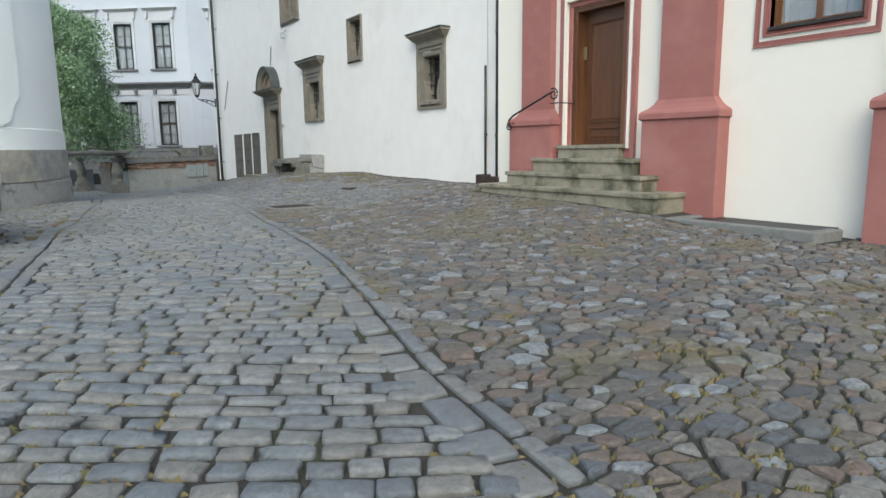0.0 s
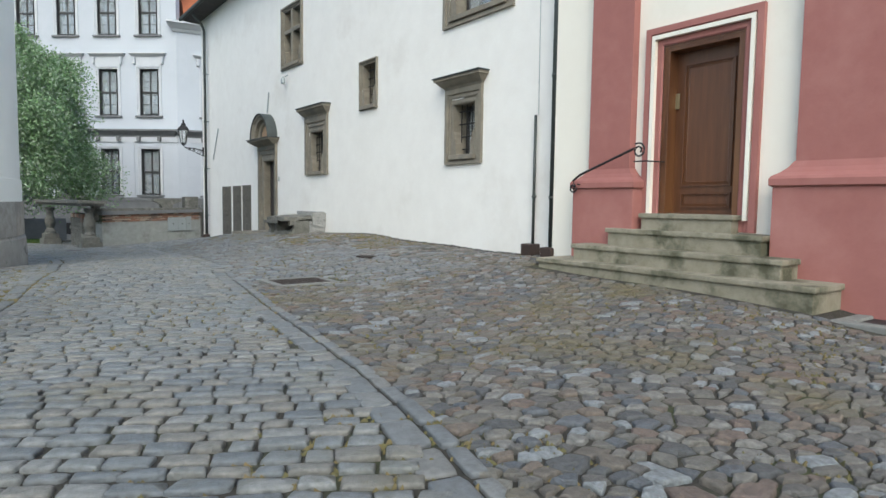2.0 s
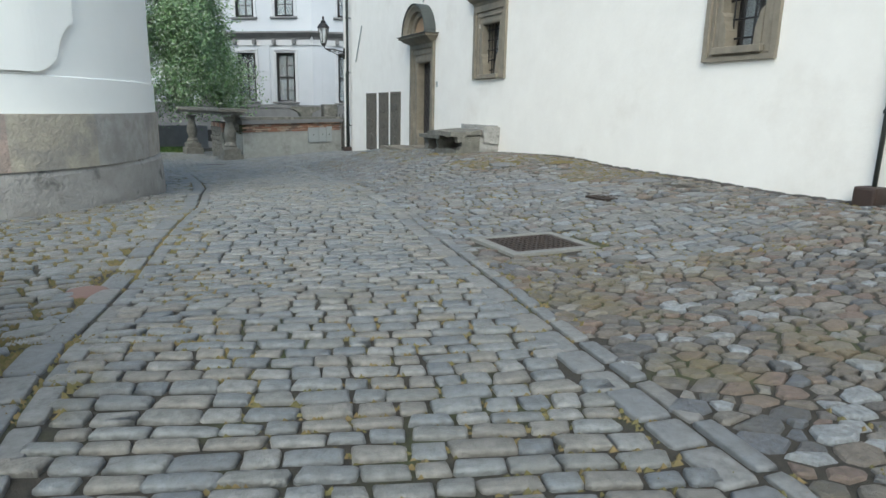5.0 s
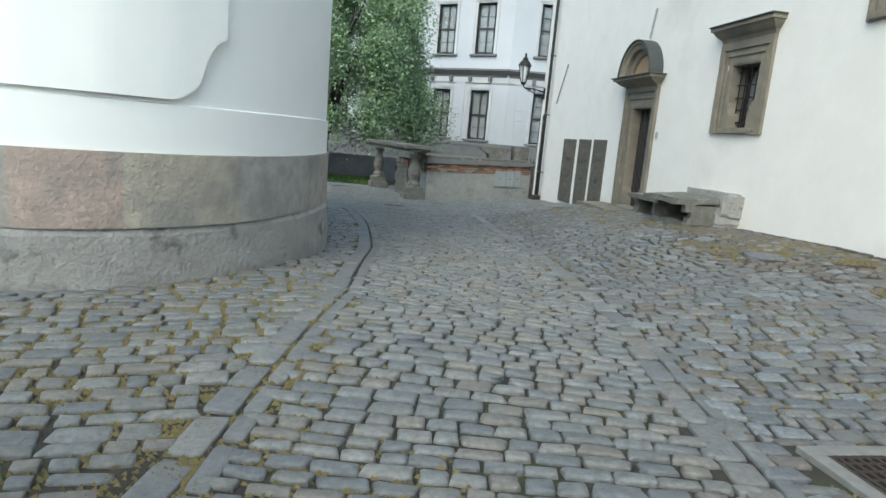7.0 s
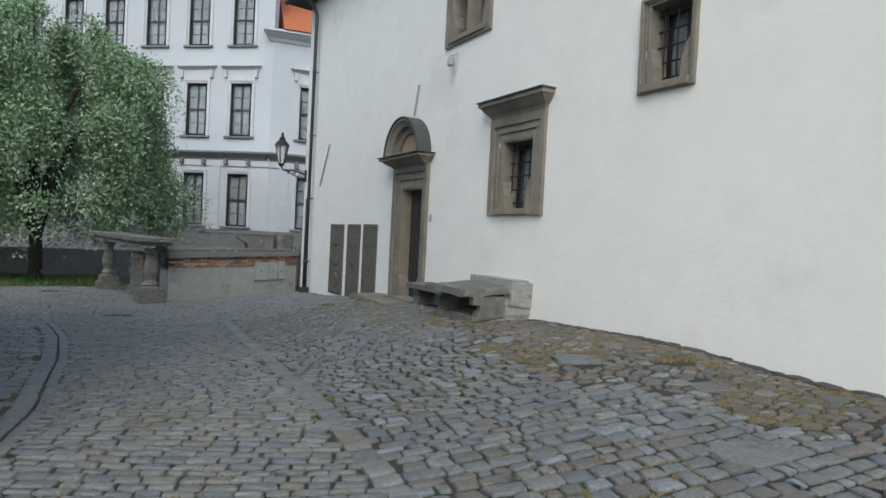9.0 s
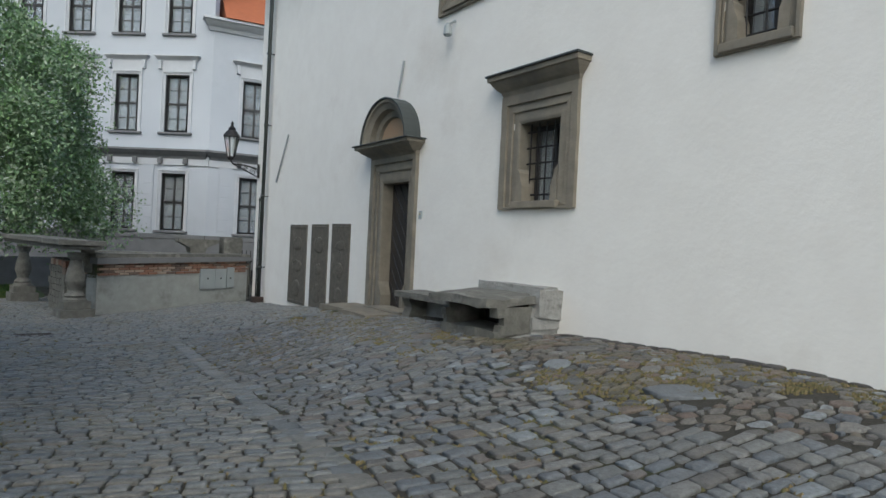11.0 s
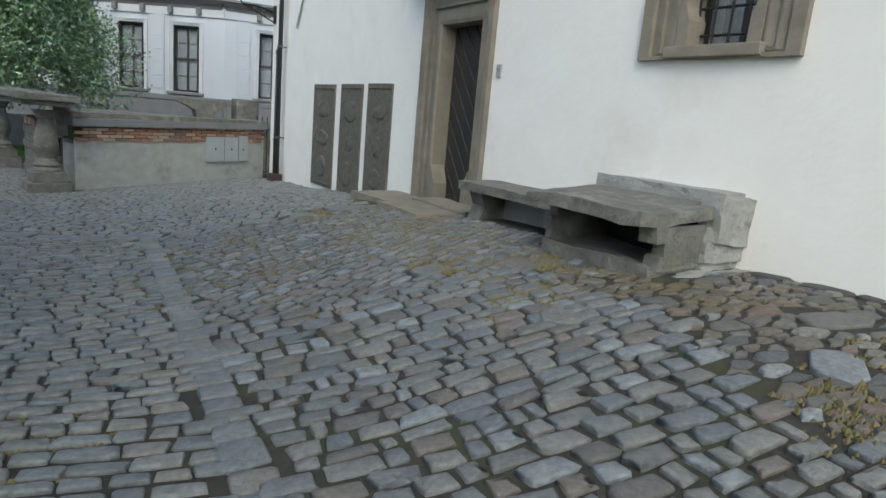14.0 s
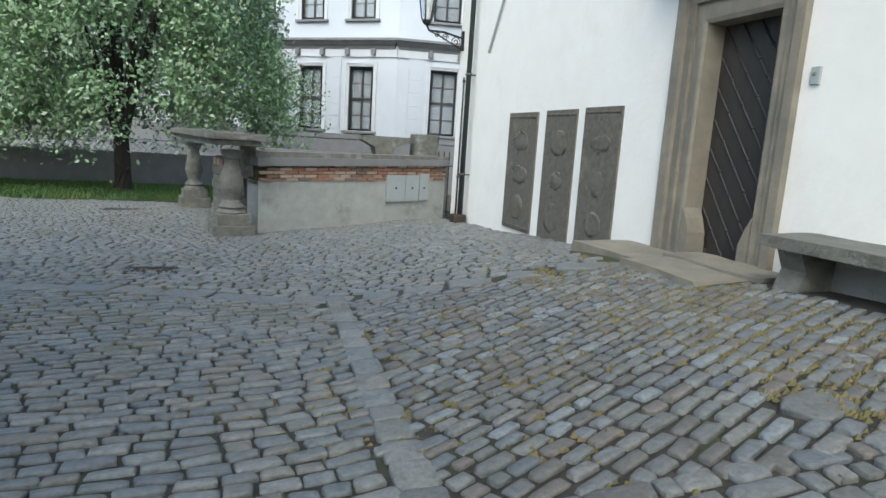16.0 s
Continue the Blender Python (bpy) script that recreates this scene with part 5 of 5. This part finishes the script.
def joined(name, stones, shape, material, label, rise, crown, seed, jitter=0.1):
    """The stones of one kind of paving that are too many to be single objects."""
    R = np.random.RandomState(seed)
    S = np.array(stones)
    n_ = len(S)
    ring = np.array(shape)[None] * (1 + R.uniform(-jitter, jitter, (n_, 8, 2)))
    c, s = np.cos(np.radians(S[:, 4])), np.sin(np.radians(S[:, 4]))
    lift = R.uniform(-rise * 0.22, rise * 0.22, n_)[:, None]
    tilt = R.uniform(-0.05, 0.05, (n_, 2))
    levels = []
    for k, z in profile_of(rise, crown):
        lx, ly = ring[..., 0] * S[:, 2:3] * k, ring[..., 1] * S[:, 3:4] * k
        x, y = S[:, 0:1] + c[:, None] * lx - s[:, None] * ly, S[:, 1:2] + s[:, None] * lx + c[:, None] * ly
        zz = ground_z(x, y) + z + (lift + tilt[:, 0:1] * lx + tilt[:, 1:2] * ly if z > 0 else 0)
        levels.append(np.stack([x, y, zz], -1))
    verts = np.stack(levels, 1).reshape(-1, 3)
    faces = []
    for i in range(n_):
        o = i * 48
        for L in range(5):
            for k in range(8):
                j = (k + 1) % 8
                faces.append((o + L * 8 + k, o + L * 8 + j, o + L * 8 + 8 + j, o + L * 8 + 8 + k))
        faces.append(tuple(o + 40 + k for k in range(8)))
    me = bpy.data.meshes.new(name)
    me.from_pydata(verts.tolist(), [], faces)
    me.materials.append(material)
    me.polygons.foreach_set("use_smooth", [True] * len(faces))
    ob = new(name, me)
    ob.parent = ground
    return tagged(ob, label, kind="stuff")


def single(name, stones, shape, material, rise, crown, seed, variants=12, jitter=0.1):
    """Stones as objects of their own on a few shared meshes."""
    R = np.random.RandomState(seed)
    meshes = []
    for v in range(variants):
        ring = np.array(shape) * (1 + R.uniform(-jitter, jitter, (8, 2)))
        verts, faces = [], []
        for k, z in profile_of(rise, crown):
            verts += [(a * k, b * k, z) for a, b in ring.tolist()]
        for L in range(5):
            for k in range(8):
                j = (k + 1) % 8
                faces.append((L * 8 + k, L * 8 + j, L * 8 + 8 + j, L * 8 + 8 + k))
        faces.append(tuple(range(40, 48)))
        me = bpy.data.meshes.new(name)
        me.from_pydata(verts, [], faces)
        me.materials.append(material)
        me.polygons.foreach_set("use_smooth", [True] * len(faces))
        meshes.append(me)
    for x, y, a, b, t in stones:
        ob = new(name, meshes[R.randint(variants)])
        ob.parent = ground
        sx = float((ground_z(x + 0.1, y) - ground_z(x - 0.1, y)) / 0.2) + R.uniform(-0.04, 0.04)
        sy = float((ground_z(x, y + 0.1) - ground_z(x, y - 0.1)) / 0.2) + R.uniform(-0.04, 0.04)
        ob.matrix_basis = Matrix.Translation((x, y, float(ground_z(x, y)) + R.uniform(-0.2, 0.2) * rise)) @ Matrix(((1, 0, 0, 0), (0, 1, 0, 0), (sx, sy, 1, 0), (0, 0, 0, 1))) @ Matrix.Rotation(radians(t), 4, "Z") @ Matrix.Diagonal((a, b, 1, 1))


def packed_cells(x0, x1, y0, y1, test, seed, small, large, stretch=1.35, turn=0.0, bias=2.0):
    """Irregular stones packed edge to edge: outlines of the cells round scattered points, longer along the turned x axis."""
    rng = random.Random(seed)
    c, s = math.cos(radians(turn)), math.sin(radians(turn))
    warp = lambda x, y: ((c * x + s * y) / stretch, -s * x + c * y)
    back = lambda u, v: (c * u * stretch - s * v, s * u * stretch + c * v)
    size = large
    grid, pts = {}, []
    area = (x1 - x0) * (y1 - y0)
    for _ in range(int(9 * area / (small * small * 3))):
        x, y = rng.uniform(x0, x1), rng.uniform(y0, y1)
        r = small + (large - small) * rng.random() ** bias
        u, v = warp(x, y)
        gi, gj = int(u // size), int(v // size)
        if any((u - a) ** 2 + (v - b) ** 2 < (0.5 * (r + q)) ** 2 for i in (-1, 0, 1) for j in (-1, 0, 1) for a, b, q, _k in grid.get((gi + i, gj + j), ())):
            continue
        grid.setdefault((gi, gj), []).append((u, v, r, len(pts)))
        pts.append((x, y, u, v, r))
    cells = []
    for k, (x, y, u, v, r) in enumerate(pts):
        if not test(x, y) or not outside_plinth(x, y):
            continue
        R_ = large * 0.8
        poly = [(R_ * math.cos(a * math.pi / 5), R_ * math.sin(a * math.pi / 5)) for a in range(10)]
        gi, gj = int(u // size), int(v // size)
        for i in (-2, -1, 0, 1, 2):
            for j in (-2, -1, 0, 1, 2):
                for a, b, q, m in grid.get((gi + i, gj + j), ()):
                    if m == k:
                        continue
                    dx, dy = a - u, b - v
                    dd = dx * dx + dy * dy
                    # larger stones take more of the way between the two
                    cut = 0.5 * dd + 0.25 * (r * r - q * q)
                    cut = min(max(cut, 0.25 * dd), 0.75 * dd)
                    new_poly = []
                    for e in range(len(poly)):
                        p, n_ = poly[e - 1], poly[e]
                        fp, fn = p[0] * dx + p[1] * dy - cut, n_[0] * dx + n_[1] * dy - cut
                        if (fp <= 0) != (fn <= 0):
                            f = fp / (fp - fn)
                            new_poly.append((p[0] + f * (n_[0] - p[0]), p[1] + f * (n_[1] - p[1])))
                        if fn <= 0:
                            new_poly.append(n_)
                    poly = new_poly or poly
        out = []
        for p in poly:
            if not out or math.hypot(p[0] - out[-1][0], p[1] - out[-1][1]) > 0.012:
                out.append(p)
        if len(out) > 2:
            px, py = sum(p[0] for p in out) / len(out), sum(p[1] for p in out) / len(out)
            mx, my = back(u + px, v + py)
            cells.append((mx, my, [back(p[0] - px, p[1] - py) for p in out]))
    return cells


def cell_mesh(cells, rise, crown, gap, seed):
    """Vertices and faces of worn stones over packed outlines."""
    rng = random.Random(seed)
    verts, faces = [], []
    for mx, my, out in cells:
        n_ = len(out)
        span = sum(math.hypot(*p) for p in out) / n_
        if span < gap:
            continue
        fit = 1 - gap / span * 0.6
        lift, tx, ty = rng.uniform(-0.42, 0.35) * rise, rng.uniform(-0.11, 0.11), rng.uniform(-0.11, 0.11)
        wob = [rng.uniform(0.84, 1.05) for _ in out]
        o = len(verts)
        for k, z in ((1.0, -0.05), (0.98, rise * 0.45), (0.9, rise * 0.88), (0.72, rise + crown)):
            for p, w in zip(out, wob):
                lx, ly = p[0] * fit * k * w, p[1] * fit * k * w
                x, y = mx + lx, my + ly
                verts.append((x, y, float(lerp_z(x, y)) + z + (lift + tx * lx + ty * ly if z > 0 else 0)))
        for L in range(3):
            for k in range(n_):
                j = (k + 1) % n_
                faces.append((o + L * n_ + k, o + L * n_ + j, o + L * n_ + n_ + j, o + L * n_ + n_ + k))
        faces.append(tuple(o + 3 * n_ + k for k in range(n_)))
    return verts, faces


ZX, ZY = np.arange(-1, 9.01, 0.1), np.arange(-6, 26.01, 0.1)
ZGRID = ground_z(*np.meshgrid(ZX, ZY))


def lerp_z(x, y):
    """The height of the ground from a fine grid of it."""
    i, j = min(max((x + 1) / 0.1, 0), 98.99), min(max((y + 6) / 0.1, 0), 318.99)
    a, b = int(i), int(j)
    f, g = i - a, j - b
    return (ZGRID[b, a] * (1 - f) + ZGRID[b, a + 1] * f) * (1 - g) + (ZGRID[b + 1, a] * (1 - f) + ZGRID[b + 1, a + 1] * f) * g


def lay_cells(name, stuff_name, cells, material, label, rise, crown, gap, seed, inside, limit=300):
    """Packed stones: those of one stretch as objects of their own, the rest joined."""
    near = [c for c in cells if inside(c[0], c[1])][:limit]
    chosen = {id(c) for c in near}
    for k, c in enumerate(near):
        verts, faces = cell_mesh([c], rise, crown, gap, seed + k)
        if faces:
            me = bpy.data.meshes.new(name)
            me.from_pydata(verts, [], faces)
            me.materials.append(material)
            new(name, me).parent = ground
    verts, faces = cell_mesh([c for c in cells if id(c) not in chosen], rise, crown, gap, seed)
    me = bpy.data.meshes.new(stuff_name)
    me.from_pydata(verts, [], faces)
    me.materials.append(material)
    ob = new(stuff_name, me)
    ob.parent = ground
    tagged(ob, label, kind="stuff")


def split(stones, limit, inside):
    near = [s for s in stones if inside(s[0], s[1])][:limit]
    picked = set(near)
    return near, [s for s in stones if s not in picked]


er, el_ = (lambda y: lerp(y, EDGE_R)), (lambda y: lerp(y, EDGE_L))
in_drain = lambda x, y: abs(x - 4.08) < 0.5 and abs(y - 10.6) < 0.42
off_steps = lambda x, y: not (x > 6.72 and 5.0 < y < 8.9) and not (x > 6.8 and 3.0 < y < 5.0)
off_bench = lambda x, y: not (x > 7.0 and 17.95 < y < 19.3) and not (x > 7.42 and 19.2 < y < 21.2) and not (x > 7.0 and 21.2 < y < 23.5)
cross = lambda x: float(lerp(x, CROSS))
wall_side = lambda y: 6.25 + 0.3 * math.sin(y * 1.1) + 0.12 * math.sin(y * 3.7)
street = street_rows(0.118, 0.178, lambda x, y: el_(y) + 0.13 < x < er(y) - (0.13 if y < 12.4 else 0.09) and y < cross(x) - 0.16 and not in_drain(x, y), seed=2)
near, rest = split(street, 300, lambda x, y: 4.2 < y < 7.0)
joined("street_setts", rest, RING, M_SET, "worn grey granite setts in even rows", 0.028, 0.004, 5, 0.15)
single("set_stone", near, RING, M_SET, 0.028, 0.004, 6, 24, 0.15)
rubble = packed_cells(0, 8, -4, 11.3, lambda x, y: er(y) + 0.11 < x < 7.78 and off_steps(x, y) and not in_drain(x, y) and not (y > 9.55 and 4.62 - 0.8 * (y - 9.5) < x < 6.4) and (y < 10.6 or x > 6.4), 3, 0.05, 0.118, 1.45, -14, 1.6)
lay_cells("cobble", "rubble_cobbles", rubble, M_RUBBLE, "uneven brown and grey rubble cobbles with mossy joints", 0.026, 0.002, 0.011, 300, lambda x, y: x < 5.2 and 3.8 < y < 6.4)
flags = course(2, 8, 9.5, 19.6, 0.125, 0.165, lambda x, y: er(y) + 0.06 < x < (wall_side(y) if y > 11 else 6.4) and y < 19.44 - 0.25 * (x - 4) and (y > 10.6 or x > 4.6 - 0.8 * (y - 9.5)) and off_bench(x, y) and not in_drain(x, y), turn=-9, seed=4, vary=0.5, gap=0.024, wave=0.04)
near, rest = split(flags, 300, lambda x, y: x < 6.5 and 14.9 < y < 17.2)
joined("flagstones", rest, RING, M_FLAG, "irregular worn flagstones in rough rows", 0.026, 0.003, 9, 0.17)
single("flagstone", near, RING, M_FLAG, 0.026, 0.003, 10, 24, 0.17)
big = [(5.9, 12.9, 0.62, 0.4, -10), (6.55, 12.2, 0.5, 0.36, 14), (6.9, 14.0, 0.42, 0.3, -20), (7.2, 12.6, 0.5, 0.3, 5), (6.6, 15.3, 0.6, 0.36, -32), (7.3, 15.6, 0.34, 0.26, 8), (6.5, 16.6, 0.36, 0.24, 30), (6.95, 11.3, 0.5, 0.34, -6), (7.1, 16.9, 0.42, 0.26, -12), (6.1, 17.9, 0.4, 0.3, 20), (6.3, 11.2, 0.44, 0.3, 4), (7.3, 10.4, 0.46, 0.3, 12), (6.7, 18.9, 0.5, 0.34, -25), (6.0, 19.3, 0.36, 0.26, 10)]
clear = lambda x, y: all(math.hypot(x - b[0], y - b[1]) > 0.36 * max(b[2], b[3]) + 0.05 for b in big)
bed = lambda x, y: noise.noise(Vector((x * 0.9, y * 0.9, 7.0))) > -0.5
side = packed_cells(5.4, 8, 9.4, 21.5, lambda x, y: wall_side(y) < x < 7.84 and y > 11.3 and y < 19.7 and off_bench(x, y) and clear(x, y) and bed(x, y), 31, 0.05, 0.15, 1.5, -20, 1.6)
lay_cells("broken_stone", "broken_stones", side, M_RUBBLE, "broken flat stones and rubble set in earth along the wall", 0.024, 0.002, 0.024, 900, lambda x, y: 13.2 < y < 17.2)
single("large_flagstone", [(x, y, a / 2, b / 2, t) for x, y, a, b, t in big], ROUND, M_FLAG, 0.022, 0.002, 33, 14, 0.2)
slope = course(3, 8, 18.4, 23.6, 0.098, 0.155, lambda x, y: er(y) + 0.06 < x < 7.9 and y > 19.4 - 0.25 * (x - 4) and y < cross(x) - 0.15 and off_bench(x, y) and clear(x, y), turn=20, seed=5, vary=0.35, gap=0.028)
joined("slope_setts", slope, RING, M_FLAG, "small worn setts sloping down from the old door", 0.026, 0.004, 11, 0.13)
far_ = course(-12, 8, 21.9, 36, 0.11, 0.17, lambda x, y: y > cross(x) + 0.16 and not (x > 3.9 and y > 28.6 + 0.4 * (x - 4)) and x < 7.95 and off_bench(x, y) and not (y > 35.2 + 0.25 * max(0, -x - 1) and x < 3.3), seed=6, turn=-16, gap=0.03)
joined("far_setts", far_, RING, M_SET, "grey granite setts of the lower street", 0.026, 0.004, 12, 0.12)
left = course(-12, 2, -4, 25.2, 0.13, 0.19, lambda x, y: x < el_(y) - 0.16 and (x > -6) and y < cross(x) - 0.15, seed=7, vary=0.4, turn=8, gap=0.028)
joined("verge_setts", left, RING, M_SET, "larger mossy setts along the rounded plinth", 0.026, 0.004, 13, 0.15)
# long kerb slabs that edge the street, and the slab row that crosses it
rng = random.Random(12)


def slab_line(fn, lo, hi, width, offset, length):
    out, y = [], lo
    while y < hi:
        w = length * rng.uniform(0.7, 1.35)
        ym = y + w / 2
        x = float(fn(ym)) + offset
        a = math.degrees(math.atan2(float(fn(ym + 0.2) - fn(ym - 0.2)), 0.4))
        out.append((x, ym, width / 2 - 0.008, w / 2 - 0.01, -a + rng.uniform(-1.5, 1.5)))
        y += w
    return out


lines = slab_line(er, -3, 12.4, 0.18, -0.08, 0.3) + slab_line(er, -3, 12.4, 0.11, 0.075, 0.3)
single("sett_edge", slab_line(er, 12.4, 23.0, 0.2, -0.02, 0.2), RING, M_SET, 0.028, 0.003, 17, 12, 0.1)
lines += slab_line(el_, 0, 23.9, 0.18, -0.06, 0.36) + slab_line(el_, 0, 23.9, 0.12, 0.1, 0.3)
x = -6.0
while x < 7.2:
    w = rng.uniform(0.35, 0.75)
    lean = math.atan2(cross(x + w) - cross(x), w)
    lines.append((x + w / 2, cross(x + w / 2), w / 2 / math.cos(lean) - 0.012, 0.13, math.degrees(lean) + rng.uniform(-2, 2)))
    x += w
single("kerb_slab", lines, RING, mat("kerb_granite", (0.2, 0.2, 0.2), 0.6, spots=(0.075, 0.075, 0.07), scale=22, amount=0.75, per_piece=[(0.18, 0.187, 0.188), (0.215, 0.218, 0.21), (0.165, 0.175, 0.18), (0.2, 0.196, 0.183)], bump=0.6, fine=45), 0.026, 0.002, 14, 14, 0.06)
# dark broken stones at the foot of the white wall
dark = []
y = 9.7
while y < 17.8:
    w = rng.uniform(0.12, 0.4)
    dark.append((7.93 + rng.uniform(-0.03, 0.02), y + w / 2, rng.uniform(0.04, 0.09), w / 2 - 0.008, rng.uniform(-8, 8)))
    y += w
single("wall_foot_stone", dark, ROUND, mat("dark_slate", (0.045, 0.043, 0.042), 0.85, spots=(0.1, 0.09, 0.075), scale=9, amount=0.5, bump=0.6), 0.03, 0.006, 15, 10, 0.3)
# moss tufts in the joints
R = np.random.RandomState(21)
mv, mf = [], []
cx = np.concatenate([R.uniform(-3, 8, 22000), R.uniform(-2.5, 1.3, 6000), R.uniform(6.0, 7.95, 4500)])
cy = np.concatenate([R.uniform(0, 24, 22000), R.uniform(8.5, 14.5, 6000), R.uniform(12.5, 22.5, 4500)])
for k, (x, y) in enumerate(zip(cx, cy)):
    v = noise.noise(Vector((x * 0.55, y * 0.55, 2.0))) + 0.5 * noise.noise(Vector((x * 1.9, y * 1.9, 5.0)))
    if v < (0.0 if k >= 28000 else -0.12 if k >= 22000 else 0.1) or not outside_plinth(x, y) or not off_steps(x, y) or not off_bench(x, y) or in_drain(x, y):
        continue
    z = float(ground_z(x, y)) + 0.006
    for q in range(5):
        a, r, h = R.uniform(0, 6.28), R.uniform(0.0, 0.07), R.uniform(0.012, 0.026)
        px, py, s = x + r * math.cos(a), y + r * math.sin(a), R.uniform(0.01, 0.026)
        i = len(mv)
        mv += [(px - s, py - s * 0.3, z), (px + s, py - s * 0.6, z), (px, py + s, z), (px + R.uniform(-0.01, 0.01), py, z + h)]
        mf += [(i, i + 1, i + 3), (i + 1, i + 2, i + 3), (i + 2, i, i + 3)]
me = bpy.data.meshes.new("moss")
me.from_pydata(mv, [], mf)
me.materials.append(M_MOSS)
tagged(new("moss", me), "yellow green moss in the joints of the paving", "moss", kind="stuff")
